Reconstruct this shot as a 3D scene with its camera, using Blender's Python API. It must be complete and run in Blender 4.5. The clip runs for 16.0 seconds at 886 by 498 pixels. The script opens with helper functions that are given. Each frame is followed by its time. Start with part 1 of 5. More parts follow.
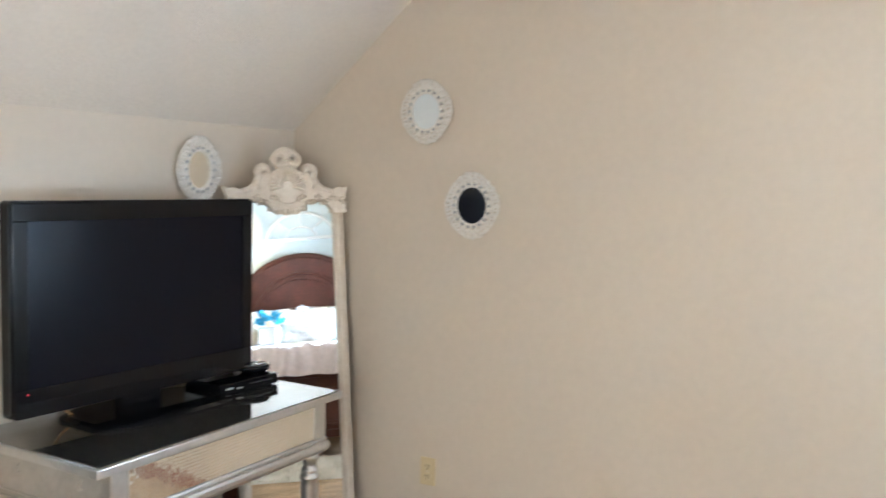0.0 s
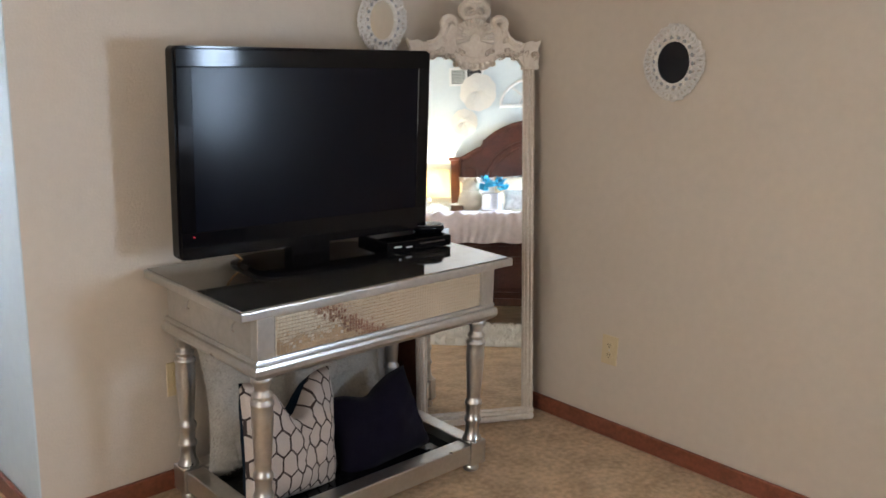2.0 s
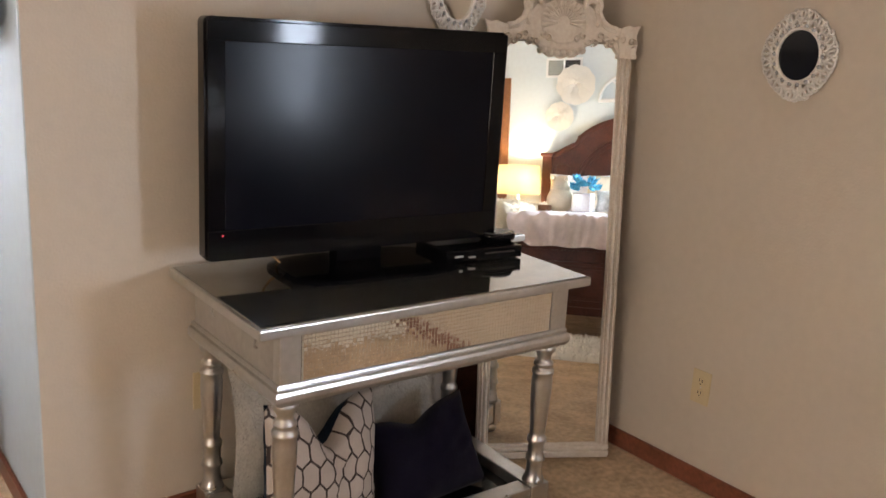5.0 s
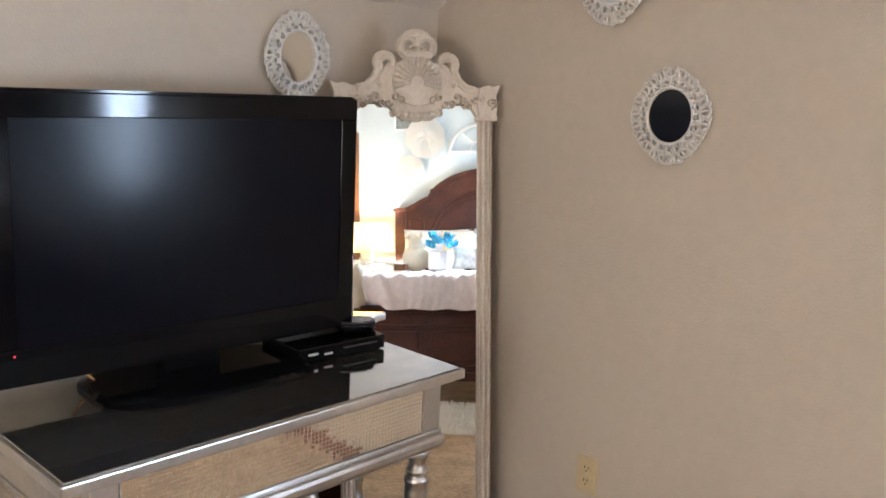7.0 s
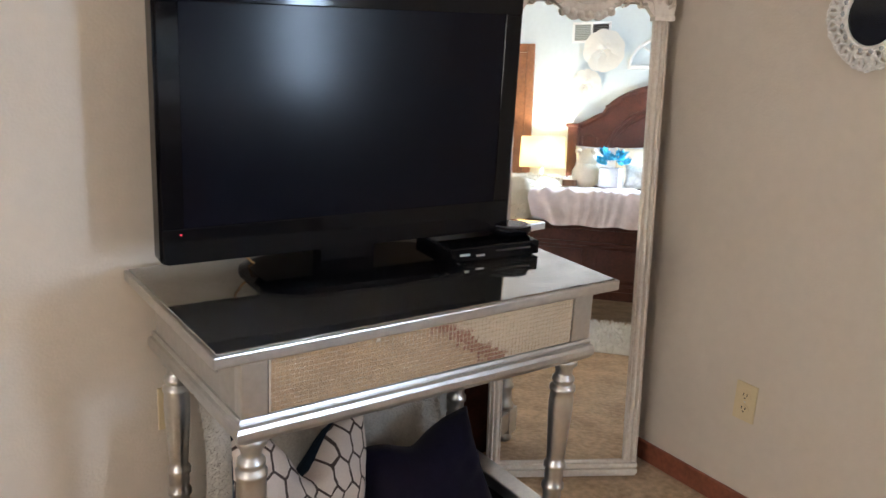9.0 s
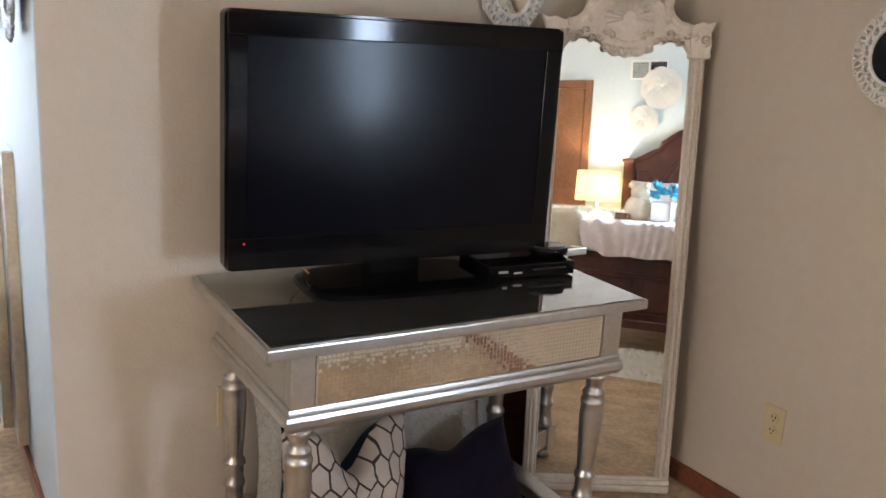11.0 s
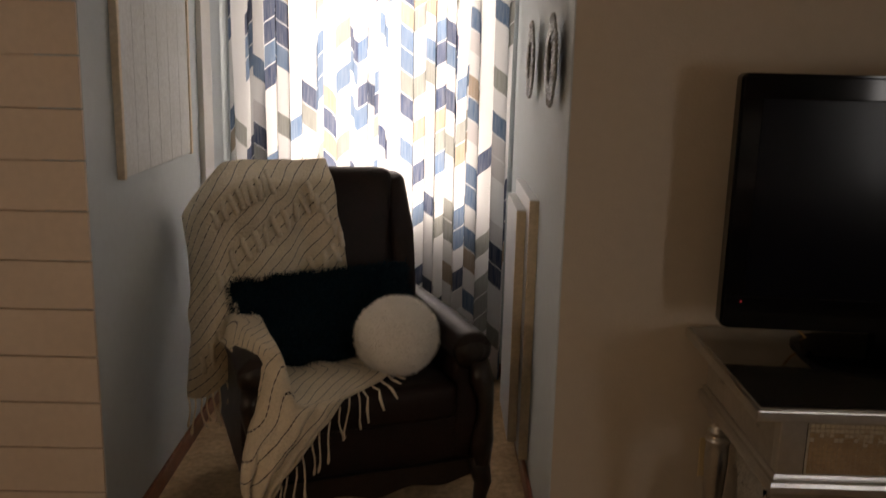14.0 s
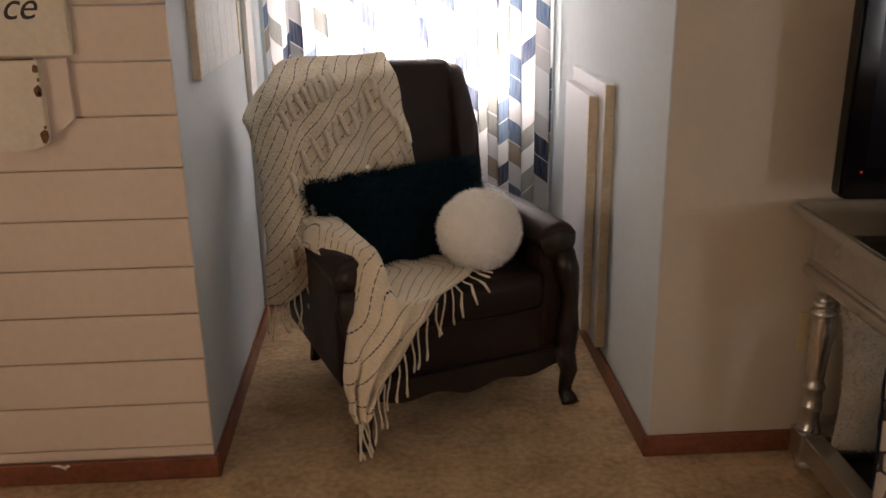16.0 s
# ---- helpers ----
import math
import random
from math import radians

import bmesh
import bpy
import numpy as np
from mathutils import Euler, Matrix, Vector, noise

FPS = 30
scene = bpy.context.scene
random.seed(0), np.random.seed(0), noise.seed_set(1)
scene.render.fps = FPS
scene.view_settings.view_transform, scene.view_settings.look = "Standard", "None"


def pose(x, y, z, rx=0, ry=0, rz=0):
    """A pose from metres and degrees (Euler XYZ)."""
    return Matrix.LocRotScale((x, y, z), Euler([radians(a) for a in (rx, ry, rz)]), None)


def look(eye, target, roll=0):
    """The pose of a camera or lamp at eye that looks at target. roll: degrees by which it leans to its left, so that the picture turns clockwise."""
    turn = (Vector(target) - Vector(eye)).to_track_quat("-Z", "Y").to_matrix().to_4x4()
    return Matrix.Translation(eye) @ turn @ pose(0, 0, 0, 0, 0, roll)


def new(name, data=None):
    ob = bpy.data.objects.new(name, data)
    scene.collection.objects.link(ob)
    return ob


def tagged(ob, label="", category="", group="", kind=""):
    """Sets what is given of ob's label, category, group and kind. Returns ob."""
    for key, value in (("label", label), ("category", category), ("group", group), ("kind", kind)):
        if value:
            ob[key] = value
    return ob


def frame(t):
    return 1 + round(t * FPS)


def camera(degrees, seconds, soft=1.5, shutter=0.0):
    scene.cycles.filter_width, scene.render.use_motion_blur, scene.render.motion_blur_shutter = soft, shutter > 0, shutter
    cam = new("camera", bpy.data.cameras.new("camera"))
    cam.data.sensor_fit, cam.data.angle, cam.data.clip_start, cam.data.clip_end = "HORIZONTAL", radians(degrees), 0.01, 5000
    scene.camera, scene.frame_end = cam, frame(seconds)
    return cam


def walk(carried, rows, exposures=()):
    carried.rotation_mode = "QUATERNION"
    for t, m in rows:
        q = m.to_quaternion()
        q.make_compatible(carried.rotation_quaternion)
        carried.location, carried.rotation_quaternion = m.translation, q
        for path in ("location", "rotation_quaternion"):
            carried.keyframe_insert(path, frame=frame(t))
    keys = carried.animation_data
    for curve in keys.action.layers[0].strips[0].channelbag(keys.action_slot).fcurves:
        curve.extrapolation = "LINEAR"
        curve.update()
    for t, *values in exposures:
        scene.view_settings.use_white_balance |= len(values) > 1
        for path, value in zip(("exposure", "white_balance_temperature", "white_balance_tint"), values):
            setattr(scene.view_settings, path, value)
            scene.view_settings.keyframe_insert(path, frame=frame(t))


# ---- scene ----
cam = camera(53.3, 16.0, shutter=0.5)
PATH = [
    (0, (-3.127, -2.47, 1.566), (-1.377, -1.514, 1.409), 1.3),
    (0.5, (-3.081, -2.539, 1.54), (-1.463, -1.382, 1.336), 0.9),
    (1, (-3.006, -2.589, 1.525), (-1.476, -1.341, 1.209), 0.6),
    (1.5, (-2.877, -2.564, 1.515), (-1.422, -1.254, 1.104), 1.9),
    (2, (-2.776, -2.589, 1.512), (-1.411, -1.2, 1.055), 1.8),
    (2.5, (-2.691, -2.614, 1.513), (-1.409, -1.175, 0.978), 3.4),
    (3, (-2.653, -2.637, 1.51), (-1.45, -1.156, 0.911), 3.3),
    (5.5, (-2.369, -2.247, 1.483), (-1.148, -0.727, 1.039), 3.6),
    (6, (-2.308, -2.152, 1.489), (-0.95, -0.736, 1.101), 2.7),
    (6.5, (-2.275, -2.103, 1.511), (-0.831, -0.76, 1.177), 1.5),
    (7, (-2.221, -2.085, 1.524), (-0.765, -0.764, 1.157), 2.6),
    (7.5, (-2.184, -2.097, 1.507), (-0.804, -0.713, 1.084), 2.3),
    (8, (-2.177, -2.076, 1.482), (-0.877, -0.627, 1.021), 2.4),
    (8.5, (-2.166, -2.077, 1.476), (-0.953, -0.569, 0.972), 2.5),
    (9, (-2.154, -2.082, 1.47), (-1.01, -0.541, 0.908), 3.2),
    (11.5, (-2.216, -2.303, 1.479), (-1.245, -0.611, 1.039), 3.1),
    (12, (-2.2, -2.324, 1.505), (-1.346, -0.536, 1.234), 2.0),
    (12.5, (-2.189, -2.334, 1.51), (-1.572, -0.445, 1.28), 3.1),
    (13, (-2.22, -2.352, 1.534), (-1.924, -0.395, 1.244), 2.7),
    (13.5, (-2.227, -2.349, 1.521), (-2.122, -0.379, 1.189), 1.5),
    (14, (-2.271, -2.352, 1.5), (-2.251, -0.398, 1.073), 1.4),
    (14.5, (-2.357, -2.365, 1.49), (-2.293, -0.431, 0.984), 0.9),
    (15, (-2.459, -2.384, 1.482), (-2.349, -0.464, 0.933), 0.8),
    (15.5, (-2.558, -2.384, 1.477), (-2.461, -0.485, 0.855), 0.2),
    (16, (-2.661, -2.295, 1.446), (-2.552, -0.401, 0.813), -0.9),
]
EXPO = [(0, 0.6, 5480, 4), (1.0, 0.64, 5450, 6), (1.5, 0.1, 5800, 9), (2, -0.05, 5880, 10), (2.5, -0.2, 6050, 12), (3, -0.18, 6350, 14), (5.5, -0.12, 6650, 16), (6, 0.1, 6050, 12), (7, 0.22, 5900, 12), (8, 0.24, 5850, 10), (9, 0.18, 5800, 10), (11.5, -0.25, 6300, 13),
        (12, -0.8, 7100, 16), (12.5, -1.5, 7500, 18), (13, -2.15, 8700, 20), (13.5, -2.66, 9100, 20), (14.5, -2.42, 9100, 24), (15, -1.93, 8600, 23), (16, -1.57, 8300, 24)]
walk(cam, [(t, look(eye, target, roll)) for t, eye, target, roll in PATH], EXPO)

# ---- light ----
world = bpy.data.worlds.new("sky_world")
scene.world = world
world.use_nodes = True
_n = world.node_tree.nodes
_sky = _n.new("ShaderNodeTexSky")
_sky.sky_type = 'NISHITA'
_sky.sun_disc = False
_sky.sun_elevation = radians(40)
_sky.sun_rotation = radians(200)
world.node_tree.links.new(_sky.outputs[0], _n["Background"].inputs[0])
_n["Background"].inputs[1].default_value = 0.15

ALC_L, ALC_R, ALC_D = -3.207, -1.922, 1.66     # alcove side walls and depth
ROOM_W, ROOM_S = -5.2, -5.2                   # far walls
KNEE, SLOPE, FLAT = 1.763, 0.888, 2.44        # sloped ceiling
SLOPE_Y = -(FLAT - KNEE) / SLOPE
WIN1 = (-2.95, -2.11, 0.80, 2.05)             # alcove window x0 x1 z0 z1
WIN2 = (-4.20, -3.60, 0.78, 1.54)              # east window y0 y1 z0 z1
WIN3 = (-3.5, -1.9, 0.6, 2.0)                 # added, unseen west window y0 y1 z0 z1


def area_lamp(name, m, sx, sy, power, color):
    l = bpy.data.lights.new(name, 'AREA')
    l.shape, l.size, l.size_y, l.energy, l.color = 'RECTANGLE', sx, sy, power, color
    ob = new(name, l)
    ob.matrix_world = m
    return ob


area_lamp("alcove_daylight", look(((WIN1[0] + WIN1[1]) / 2, ALC_D + 0.07, (WIN1[2] + WIN1[3]) / 2), (-2.52, -3, 0.9)),
          WIN1[1] - WIN1[0] - 0.06, WIN1[3] - WIN1[2] - 0.06, 118, (0.86, 0.94, 1.0))
area_lamp("east_daylight", look((0.07, (WIN2[0] + WIN2[1]) / 2, (WIN2[2] + WIN2[3]) / 2), (-3, -2.2, 0.9)),
          WIN2[1] - WIN2[0] - 0.06, WIN2[3] - WIN2[2] - 0.06, 85, (0.70, 0.84, 1.0))
# warm fill lamp in the added west window, brightens the east wall
area_lamp("west_fill", look((ROOM_W - 0.07, (WIN3[0] + WIN3[1]) / 2, (WIN3[2] + WIN3[3]) / 2), (0, -2.2, 1.0)),
          WIN3[1] - WIN3[0] - 0.06, WIN3[3] - WIN3[2] - 0.06, 42, (1.0, 0.90, 0.76))

_b = bpy.data.lights.new("lamp_bulb", 'POINT')
_b.energy, _b.color, _b.shadow_soft_size = 40, (1.0, 0.83, 0.58), 0.04
_b = new("lamp_bulb", _b)
_b.location = (-1.965, -4.90, 1.10)

# ---- materials ----
def material(name, color, rough=0.6, metal=0.0, vary=0.12, scale=6.0, fine=80.0, bump=0.0, bump_scale=200.0,
             second=None, spec=0.5, coat=0.0, sheen=0.0, coords='Object', lo=0.35, hi=0.65):
    m = bpy.data.materials.new(name)
    m.use_nodes = True
    nt = m.node_tree
    N, L = nt.nodes, nt.links
    b = N["Principled BSDF"]
    b.inputs["Roughness"].default_value = rough
    b.inputs["Metallic"].default_value = metal
    b.inputs["Specular IOR Level"].default_value = spec
    b.inputs["Coat Weight"].default_value = coat
    b.inputs["Sheen Weight"].default_value = sheen
    tc = N.new("ShaderNodeTexCoord")
    big = N.new("ShaderNodeTexNoise")
    big.inputs["Scale"].default_value, big.inputs["Detail"].default_value = scale, 4
    small = N.new("ShaderNodeTexNoise")
    small.inputs["Scale"].default_value, small.inputs["Detail"].default_value = fine, 3
    L.new(tc.outputs[coords], big.inputs["Vector"])
    L.new(tc.outputs[coords], small.inputs["Vector"])
    add = N.new("ShaderNodeMath")
    add.operation = 'ADD'
    L.new(big.outputs[0], add.inputs[0])
    L.new(small.outputs[0], add.inputs[1])
    half = N.new("ShaderNodeMath")
    half.operation = 'MULTIPLY'
    half.inputs[1].default_value = 0.5
    L.new(add.outputs[0], half.inputs[0])
    ramp = N.new("ShaderNodeValToRGB")
    c2 = second or tuple(c * (1 - vary) for c in color)
    c1 = color if second else tuple(min(1, c * (1 + vary * 0.5)) for c in color)
    ramp.color_ramp.elements[0].position, ramp.color_ramp.elements[1].position = lo, hi
    ramp.color_ramp.elements[0].color, ramp.color_ramp.elements[1].color = (*c2, 1), (*c1, 1)
    L.new(half.outputs[0], ramp.inputs[0])
    L.new(ramp.outputs[0], b.inputs["Base Color"])
    rr = N.new("ShaderNodeMapRange")
    rr.inputs["To Min"].default_value, rr.inputs["To Max"].default_value = max(0.0, rough * 0.8), min(1, rough * 1.2)
    L.new(big.outputs[0], rr.inputs["Value"])
    L.new(rr.outputs[0], b.inputs["Roughness"])
    if bump:
        bn = N.new("ShaderNodeTexNoise")
        bn.inputs["Scale"].default_value, bn.inputs["Detail"].default_value = bump_scale, 4
        L.new(tc.outputs[coords], bn.inputs["Vector"])
        bp = N.new("ShaderNodeBump")
        bp.inputs["Strength"].default_value, bp.inputs["Distance"].default_value = bump, 0.01
        L.new(bn.outputs[0], bp.inputs["Height"])
        L.new(bp.outputs[0], b.inputs["Normal"])
    return m


M = {}
M["wall"] = material("beige_wall_paint", (0.60, 0.52, 0.43), 0.75, vary=0.04, scale=1.5, fine=30, bump=0.12, bump_scale=120)
M["wall_pale"] = material("pale_blue_wall_paint", (0.62, 0.68, 0.68), 0.75, vary=0.04, scale=1.5, fine=30, bump=0.1, bump_scale=120)
M["wall_alcove"] = material("pale_blue_grey_wall_paint", (0.57, 0.63, 0.655), 0.75, vary=0.04, scale=1.5, fine=30, bump=0.1, bump_scale=120)
M["ceiling"] = material("ceiling_paint", (0.70, 0.63, 0.55), 0.85, vary=0.05, scale=3, fine=60, bump=0.25, bump_scale=90)
M["carpet"] = material("beige_carpet", (0.71, 0.50, 0.30), 0.95, second=(0.40, 0.265, 0.15), scale=7, fine=45, bump=0.8, bump_scale=230, lo=0.36, hi=0.62, spec=0.1, sheen=0.15)
M["baseboard"] = material("reddish_stained_wood", (0.23, 0.075, 0.04), 0.35, vary=0.35, scale=10, fine=60, bump=0.05, bump_scale=60)
M["shiplap"] = material("white_painted_boards", (0.75, 0.62, 0.51), 0.6, vary=0.06, scale=3, fine=40, bump=0.08, bump_scale=60)
M["white_trim"] = material("white_trim_paint", (0.78, 0.77, 0.74), 0.45, vary=0.05)
M["silver"] = material("silver_leaf_paint", (0.60, 0.585, 0.56), 0.30, 0.95, vary=0.10, scale=10, fine=70, bump=0.05, bump_scale=50)
M["silver_dark"] = material("worn_silver_paint", (0.50, 0.475, 0.44), 0.38, 0.7, vary=0.14, scale=7, fine=50, bump=0.06, bump_scale=60)
M["black_gloss"] = material("black_gloss_plastic", (0.004, 0.004, 0.005), 0.08, vary=0.2, spec=0.2)
M["black_top"] = material("black_lacquer", (0.010, 0.010, 0.012), 0.07, vary=0.4, scale=20, fine=160, bump=0.03, bump_scale=40)
M["black_matte"] = material("black_plastic", (0.006, 0.006, 0.007), 0.4, vary=0.2, bump=0.05, spec=0.25)
M["screen"] = material("matte_screen", (0.004, 0.004, 0.007), 0.17, vary=0.05, spec=0.11)
M["cream"] = material("distressed_cream_paint", (0.74, 0.66, 0.56), 0.6, second=(0.62, 0.52, 0.42), scale=18, fine=90, bump=0.15, bump_scale=60)
M["mirror"] = material("mirror_glass", (0.93, 0.95, 0.94), 0.0, 1.0, vary=0.0)
M["mirror_dark"] = material("dark_glass", (0.006, 0.007, 0.012), 0.12, vary=0.0, spec=0.5)
M["white_frame"] = material("white_enamel_frame", (0.76, 0.72, 0.67), 0.35, vary=0.15, scale=60, fine=150, bump=0.1, bump_scale=120)
M["dark_wood"] = material("dark_cherry_wood", (0.085, 0.026, 0.015), 0.42, spec=0.3, vary=0.45, scale=7, fine=70, bump=0.08, bump_scale=60)
M["leather"] = material("dark_brown_leather", (0.018, 0.0075, 0.0058), 0.42, vary=0.35, scale=12, fine=120, bump=0.2, bump_scale=160, spec=0.28)
M["carved_wood"] = material("dark_carved_wood", (0.016, 0.009, 0.007), 0.32, vary=0.4, scale=20, bump=0.15, bump_scale=60)
M["outlet"] = material("almond_plastic", (0.62, 0.50, 0.30), 0.4, vary=0.04)
M["dark_slot"] = material("dark_slot", (0.02, 0.015, 0.012), 0.6, vary=0.1)
M["vent_grey"] = material("grey_green_vent_paint", (0.42, 0.44, 0.40), 0.5, vary=0.08)
M["door_wood"] = material("honey_brown_door", (0.24, 0.10, 0.04), 0.4, vary=0.35, scale=5, fine=50, bump=0.06, bump_scale=40)


# ---- geometry helpers ----
def mesh_of(name, bm, mat, smooth=False):
    me = bpy.data.meshes.new(name)
    bmesh.ops.recalc_face_normals(bm, faces=bm.faces)
    bm.to_mesh(me)
    bm.free()
    me.materials.append(mat)
    if smooth:
        for p in me.polygons:
            p.use_smooth = True
    return me


def part(name, bm, mat, parent=None, label="", m=None, smooth=False):
    ob = new(name, mesh_of(name, bm, mat, smooth))
    if m is not None:
        ob.matrix_basis = m
    if parent is not None:
        ob.parent = parent
    if label:
        ob["label"] = label
    return ob


def thing(name, label, category, m, group="", kind=""):
    return_ob = new(name)
    return_ob.empty_display_size = 0.05
    return_ob.matrix_basis = m
    return tagged(return_ob, label, category, group, kind)


def box(x0, x1, y0, y1, z0, z1, bev=0.0, seg=1, bm=None, m=None):
    out = bm or bmesh.new()
    vs = [out.verts.new((x, y, z)) for x in (x0, x1) for y in (y0, y1) for z in (z0, z1)]
    fs = [out.faces.new([vs[i] for i in q]) for q in ((0, 1, 3, 2), (4, 6, 7, 5), (0, 4, 5, 1), (2, 3, 7, 6), (0, 2, 6, 4), (1, 5, 7, 3))]
    if m is not None:
        bmesh.ops.transform(out, matrix=m, verts=vs)
    if bev:
        es = list({e for f in fs for e in f.edges})
        bmesh.ops.bevel(out, geom=es, offset=bev, segments=seg, profile=0.6, affect='EDGES')
    return out


def lathe(profile, seg=20, bm=None, m=None):
    """A turned body from (radius, height) pairs."""
    out = bm or bmesh.new()
    rings = []
    for r, z in profile:
        rings.append([out.verts.new((r * math.cos(2 * math.pi * i / seg), r * math.sin(2 * math.pi * i / seg), z)) for i in range(seg)])
    for a, b in zip(rings, rings[1:]):
        for i in range(seg):
            out.faces.new((a[i], a[(i + 1) % seg], b[(i + 1) % seg], b[i]))
    out.faces.new(rings[0][::-1])
    out.faces.new(rings[-1])
    if m is not None:
        bmesh.ops.transform(out, matrix=m, verts=[v for r in rings for v in r])
    return out


def prism(outline, d0, d1, bm=None, m=None, bev=0.0):
    """An outline in x and z, drawn from depth d0 to d1 along y."""
    out = bm or bmesh.new()
    a = [out.verts.new((x, d0, z)) for x, z in outline]
    b = [out.verts.new((x, d1, z)) for x, z in outline]
    k = len(a)
    f0 = out.faces.new(a)
    f1 = out.faces.new(b[::-1])
    for i in range(k):
        out.faces.new((a[i], b[i], b[(i + 1) % k], a[(i + 1) % k]))
    if bev:
        bmesh.ops.bevel(out, geom=list(f0.edges), offset=bev, segments=2, profile=0.6, affect='EDGES')
    if m is not None:
        bmesh.ops.transform(out, matrix=m, verts=[v for v in out.verts])
    return out


def tube(points, radius, seg=8, bm=None, taper=None):
    """A round bar along points."""
    out = bm or bmesh.new()
    pts = [Vector(p) for p in points]
    rings = []
    for i, p in enumerate(pts):
        d = (pts[min(i + 1, len(pts) - 1)] - pts[max(i - 1, 0)]).normalized()
        side = d.orthogonal().normalized() if i == 0 else (side - d * side.dot(d)).normalized()
        other = d.cross(side)
        r = radius if taper is None else taper(i / (len(pts) - 1)) * radius
        rings.append([out.verts.new(p + (side * math.cos(2 * math.pi * k / seg) + other * math.sin(2 * math.pi * k / seg)) * r) for k in range(seg)])
    for a, b in zip(rings, rings[1:]):
        for k in range(seg):
            out.faces.new((a[k], a[(k + 1) % seg], b[(k + 1) % seg], b[k]))
    out.faces.new(rings[0][::-1])
    out.faces.new(rings[-1])
    return out


def structure(name, bm, mat, label, category):
    ob = part(name, bm, mat)
    return tagged(ob, label, category, kind="structure")


# ---- room ----
T = 0.12
structure("floor", box(ROOM_W - T, T, ROOM_S - T, ALC_D + T, -0.1, 0), M["carpet"], "mottled beige cut-pile carpet over the whole room", "floor")
structure("wall_north", box(ALC_R + 0.0042, T, 0, T, 0, 2.6), M["wall"], "beige painted knee wall behind the television", "wall")
structure("wall_shiplap", box(ROOM_W - T, ALC_L - T, 0.012, T, 0, 2.6), M["shiplap"], "white shiplap knee wall beside the alcove", "wall")
bm = box(0, T, ROOM_S - T, WIN2[0], 0, 2.6)
box(0, T, WIN2[1], 0, 0, 2.6, bm=bm)
box(0, T, WIN2[0], WIN2[1], 0, WIN2[2], bm=bm)
box(0, T, WIN2[0], WIN2[1], WIN2[3], 2.6, bm=bm)
structure("wall_east", bm, M["wall"], "beige painted gable wall with a window", "wall")
structure("wall_south", box(ROOM_W - T, T, ROOM_S - T, ROOM_S, 0, 2.6), M["wall_pale"], "pale blue painted wall behind the bed", "wall")
bm = box(ROOM_W - T, ROOM_W, ROOM_S, WIN3[0], 0, 2.6)
box(ROOM_W - T, ROOM_W, WIN3[1], 0.012, 0, 2.6, bm=bm)
box(ROOM_W - T, ROOM_W, WIN3[0], WIN3[1], 0, WIN3[2], bm=bm)
box(ROOM_W - T, ROOM_W, WIN3[0], WIN3[1], WIN3[3], 2.6, bm=bm)
structure("wall_west", bm, M["wall"], "plain beige painted gable wall with an added, unseen window", "wall")
bm = box(ALC_R, ALC_R + T, T, ALC_D, 0, 2.6)
box(ALC_R, ALC_R + 0.004, 0.002, T, 0, 2.6, bm=bm)
structure("wall_alcove_east", bm, M["wall_alcove"], "pale painted side wall of the dormer alcove", "wall")
structure("wall_alcove_west", box(ALC_L - T, ALC_L, 0.0125, ALC_D, 0, 2.6), M["wall_alcove"], "pale painted side wall of the dormer alcove", "wall")
bm = box(ALC_L - T, WIN1[0], ALC_D, ALC_D + T, 0, 2.6)
box(WIN1[1], ALC_R + T, ALC_D, ALC_D + T, 0, 2.6, bm=bm)
box(WIN1[0], WIN1[1], ALC_D, ALC_D + T, 0, WIN1[2], bm=bm)
box(WIN1[0], WIN1[1], ALC_D, ALC_D + T, WIN1[3], 2.6, bm=bm)
structure("wall_alcove_north", bm, M["wall_alcove"], "pale painted end wall of the alcove around its window", "wall")
# sloped ceiling on both sides of the dormer, flat ceiling, dormer ceiling
bm = bmesh.new()
for x0, x1 in ((ROOM_W, ALC_L), (ALC_R, 0)):
    prof = [(0.002, KNEE), (SLOPE_Y, FLAT), (SLOPE_Y, FLAT + 0.1), (0.002, KNEE + 0.1)]
    a = [bm.verts.new((x0, y, z)) for y, z in prof]
    b = [bm.verts.new((x1, y, z)) for y, z in prof]
    bm.faces.new(a), bm.faces.new(b[::-1])
    for i in range(4):
        bm.faces.new((a[i], b[i], b[(i + 1) % 4], a[(i + 1) % 4]))
structure("ceiling_slope", bm, M["ceiling"], "sloping attic ceiling in cream paint", "ceiling")
structure("ceiling", box(ROOM_W - T, T, ROOM_S - T, SLOPE_Y, FLAT, FLAT + 0.12), M["ceiling"], "flat cream ceiling", "ceiling")
structure("ceiling_dormer", box(ALC_L - T, ALC_R + T, SLOPE_Y, ALC_D + T, FLAT + 0.003, FLAT + 0.12), M["ceiling"], "flat ceiling of the dormer alcove", "ceiling")
# dormer cheeks above the slope
bm = bmesh.new()
for x0, x1 in ((ALC_L - 0.05, ALC_L), (ALC_R, ALC_R + 0.05)):
    tri = [(0.0, KNEE), (SLOPE_Y, FLAT), (0.0, FLAT)]
    a = [bm.verts.new((x0, y, z)) for y, z in tri]
    b = [bm.verts.new((x1, y, z)) for y, z in tri]
    bm.faces.new(a), bm.faces.new(b[::-1])
    for i in range(3):
        bm.faces.new((a[i], b[i], b[(i + 1) % 3], a[(i + 1) % 3]))
structure("dormer_cheek", bm, M["wall_alcove"], "triangular pale side walls of the dormer", "wall")


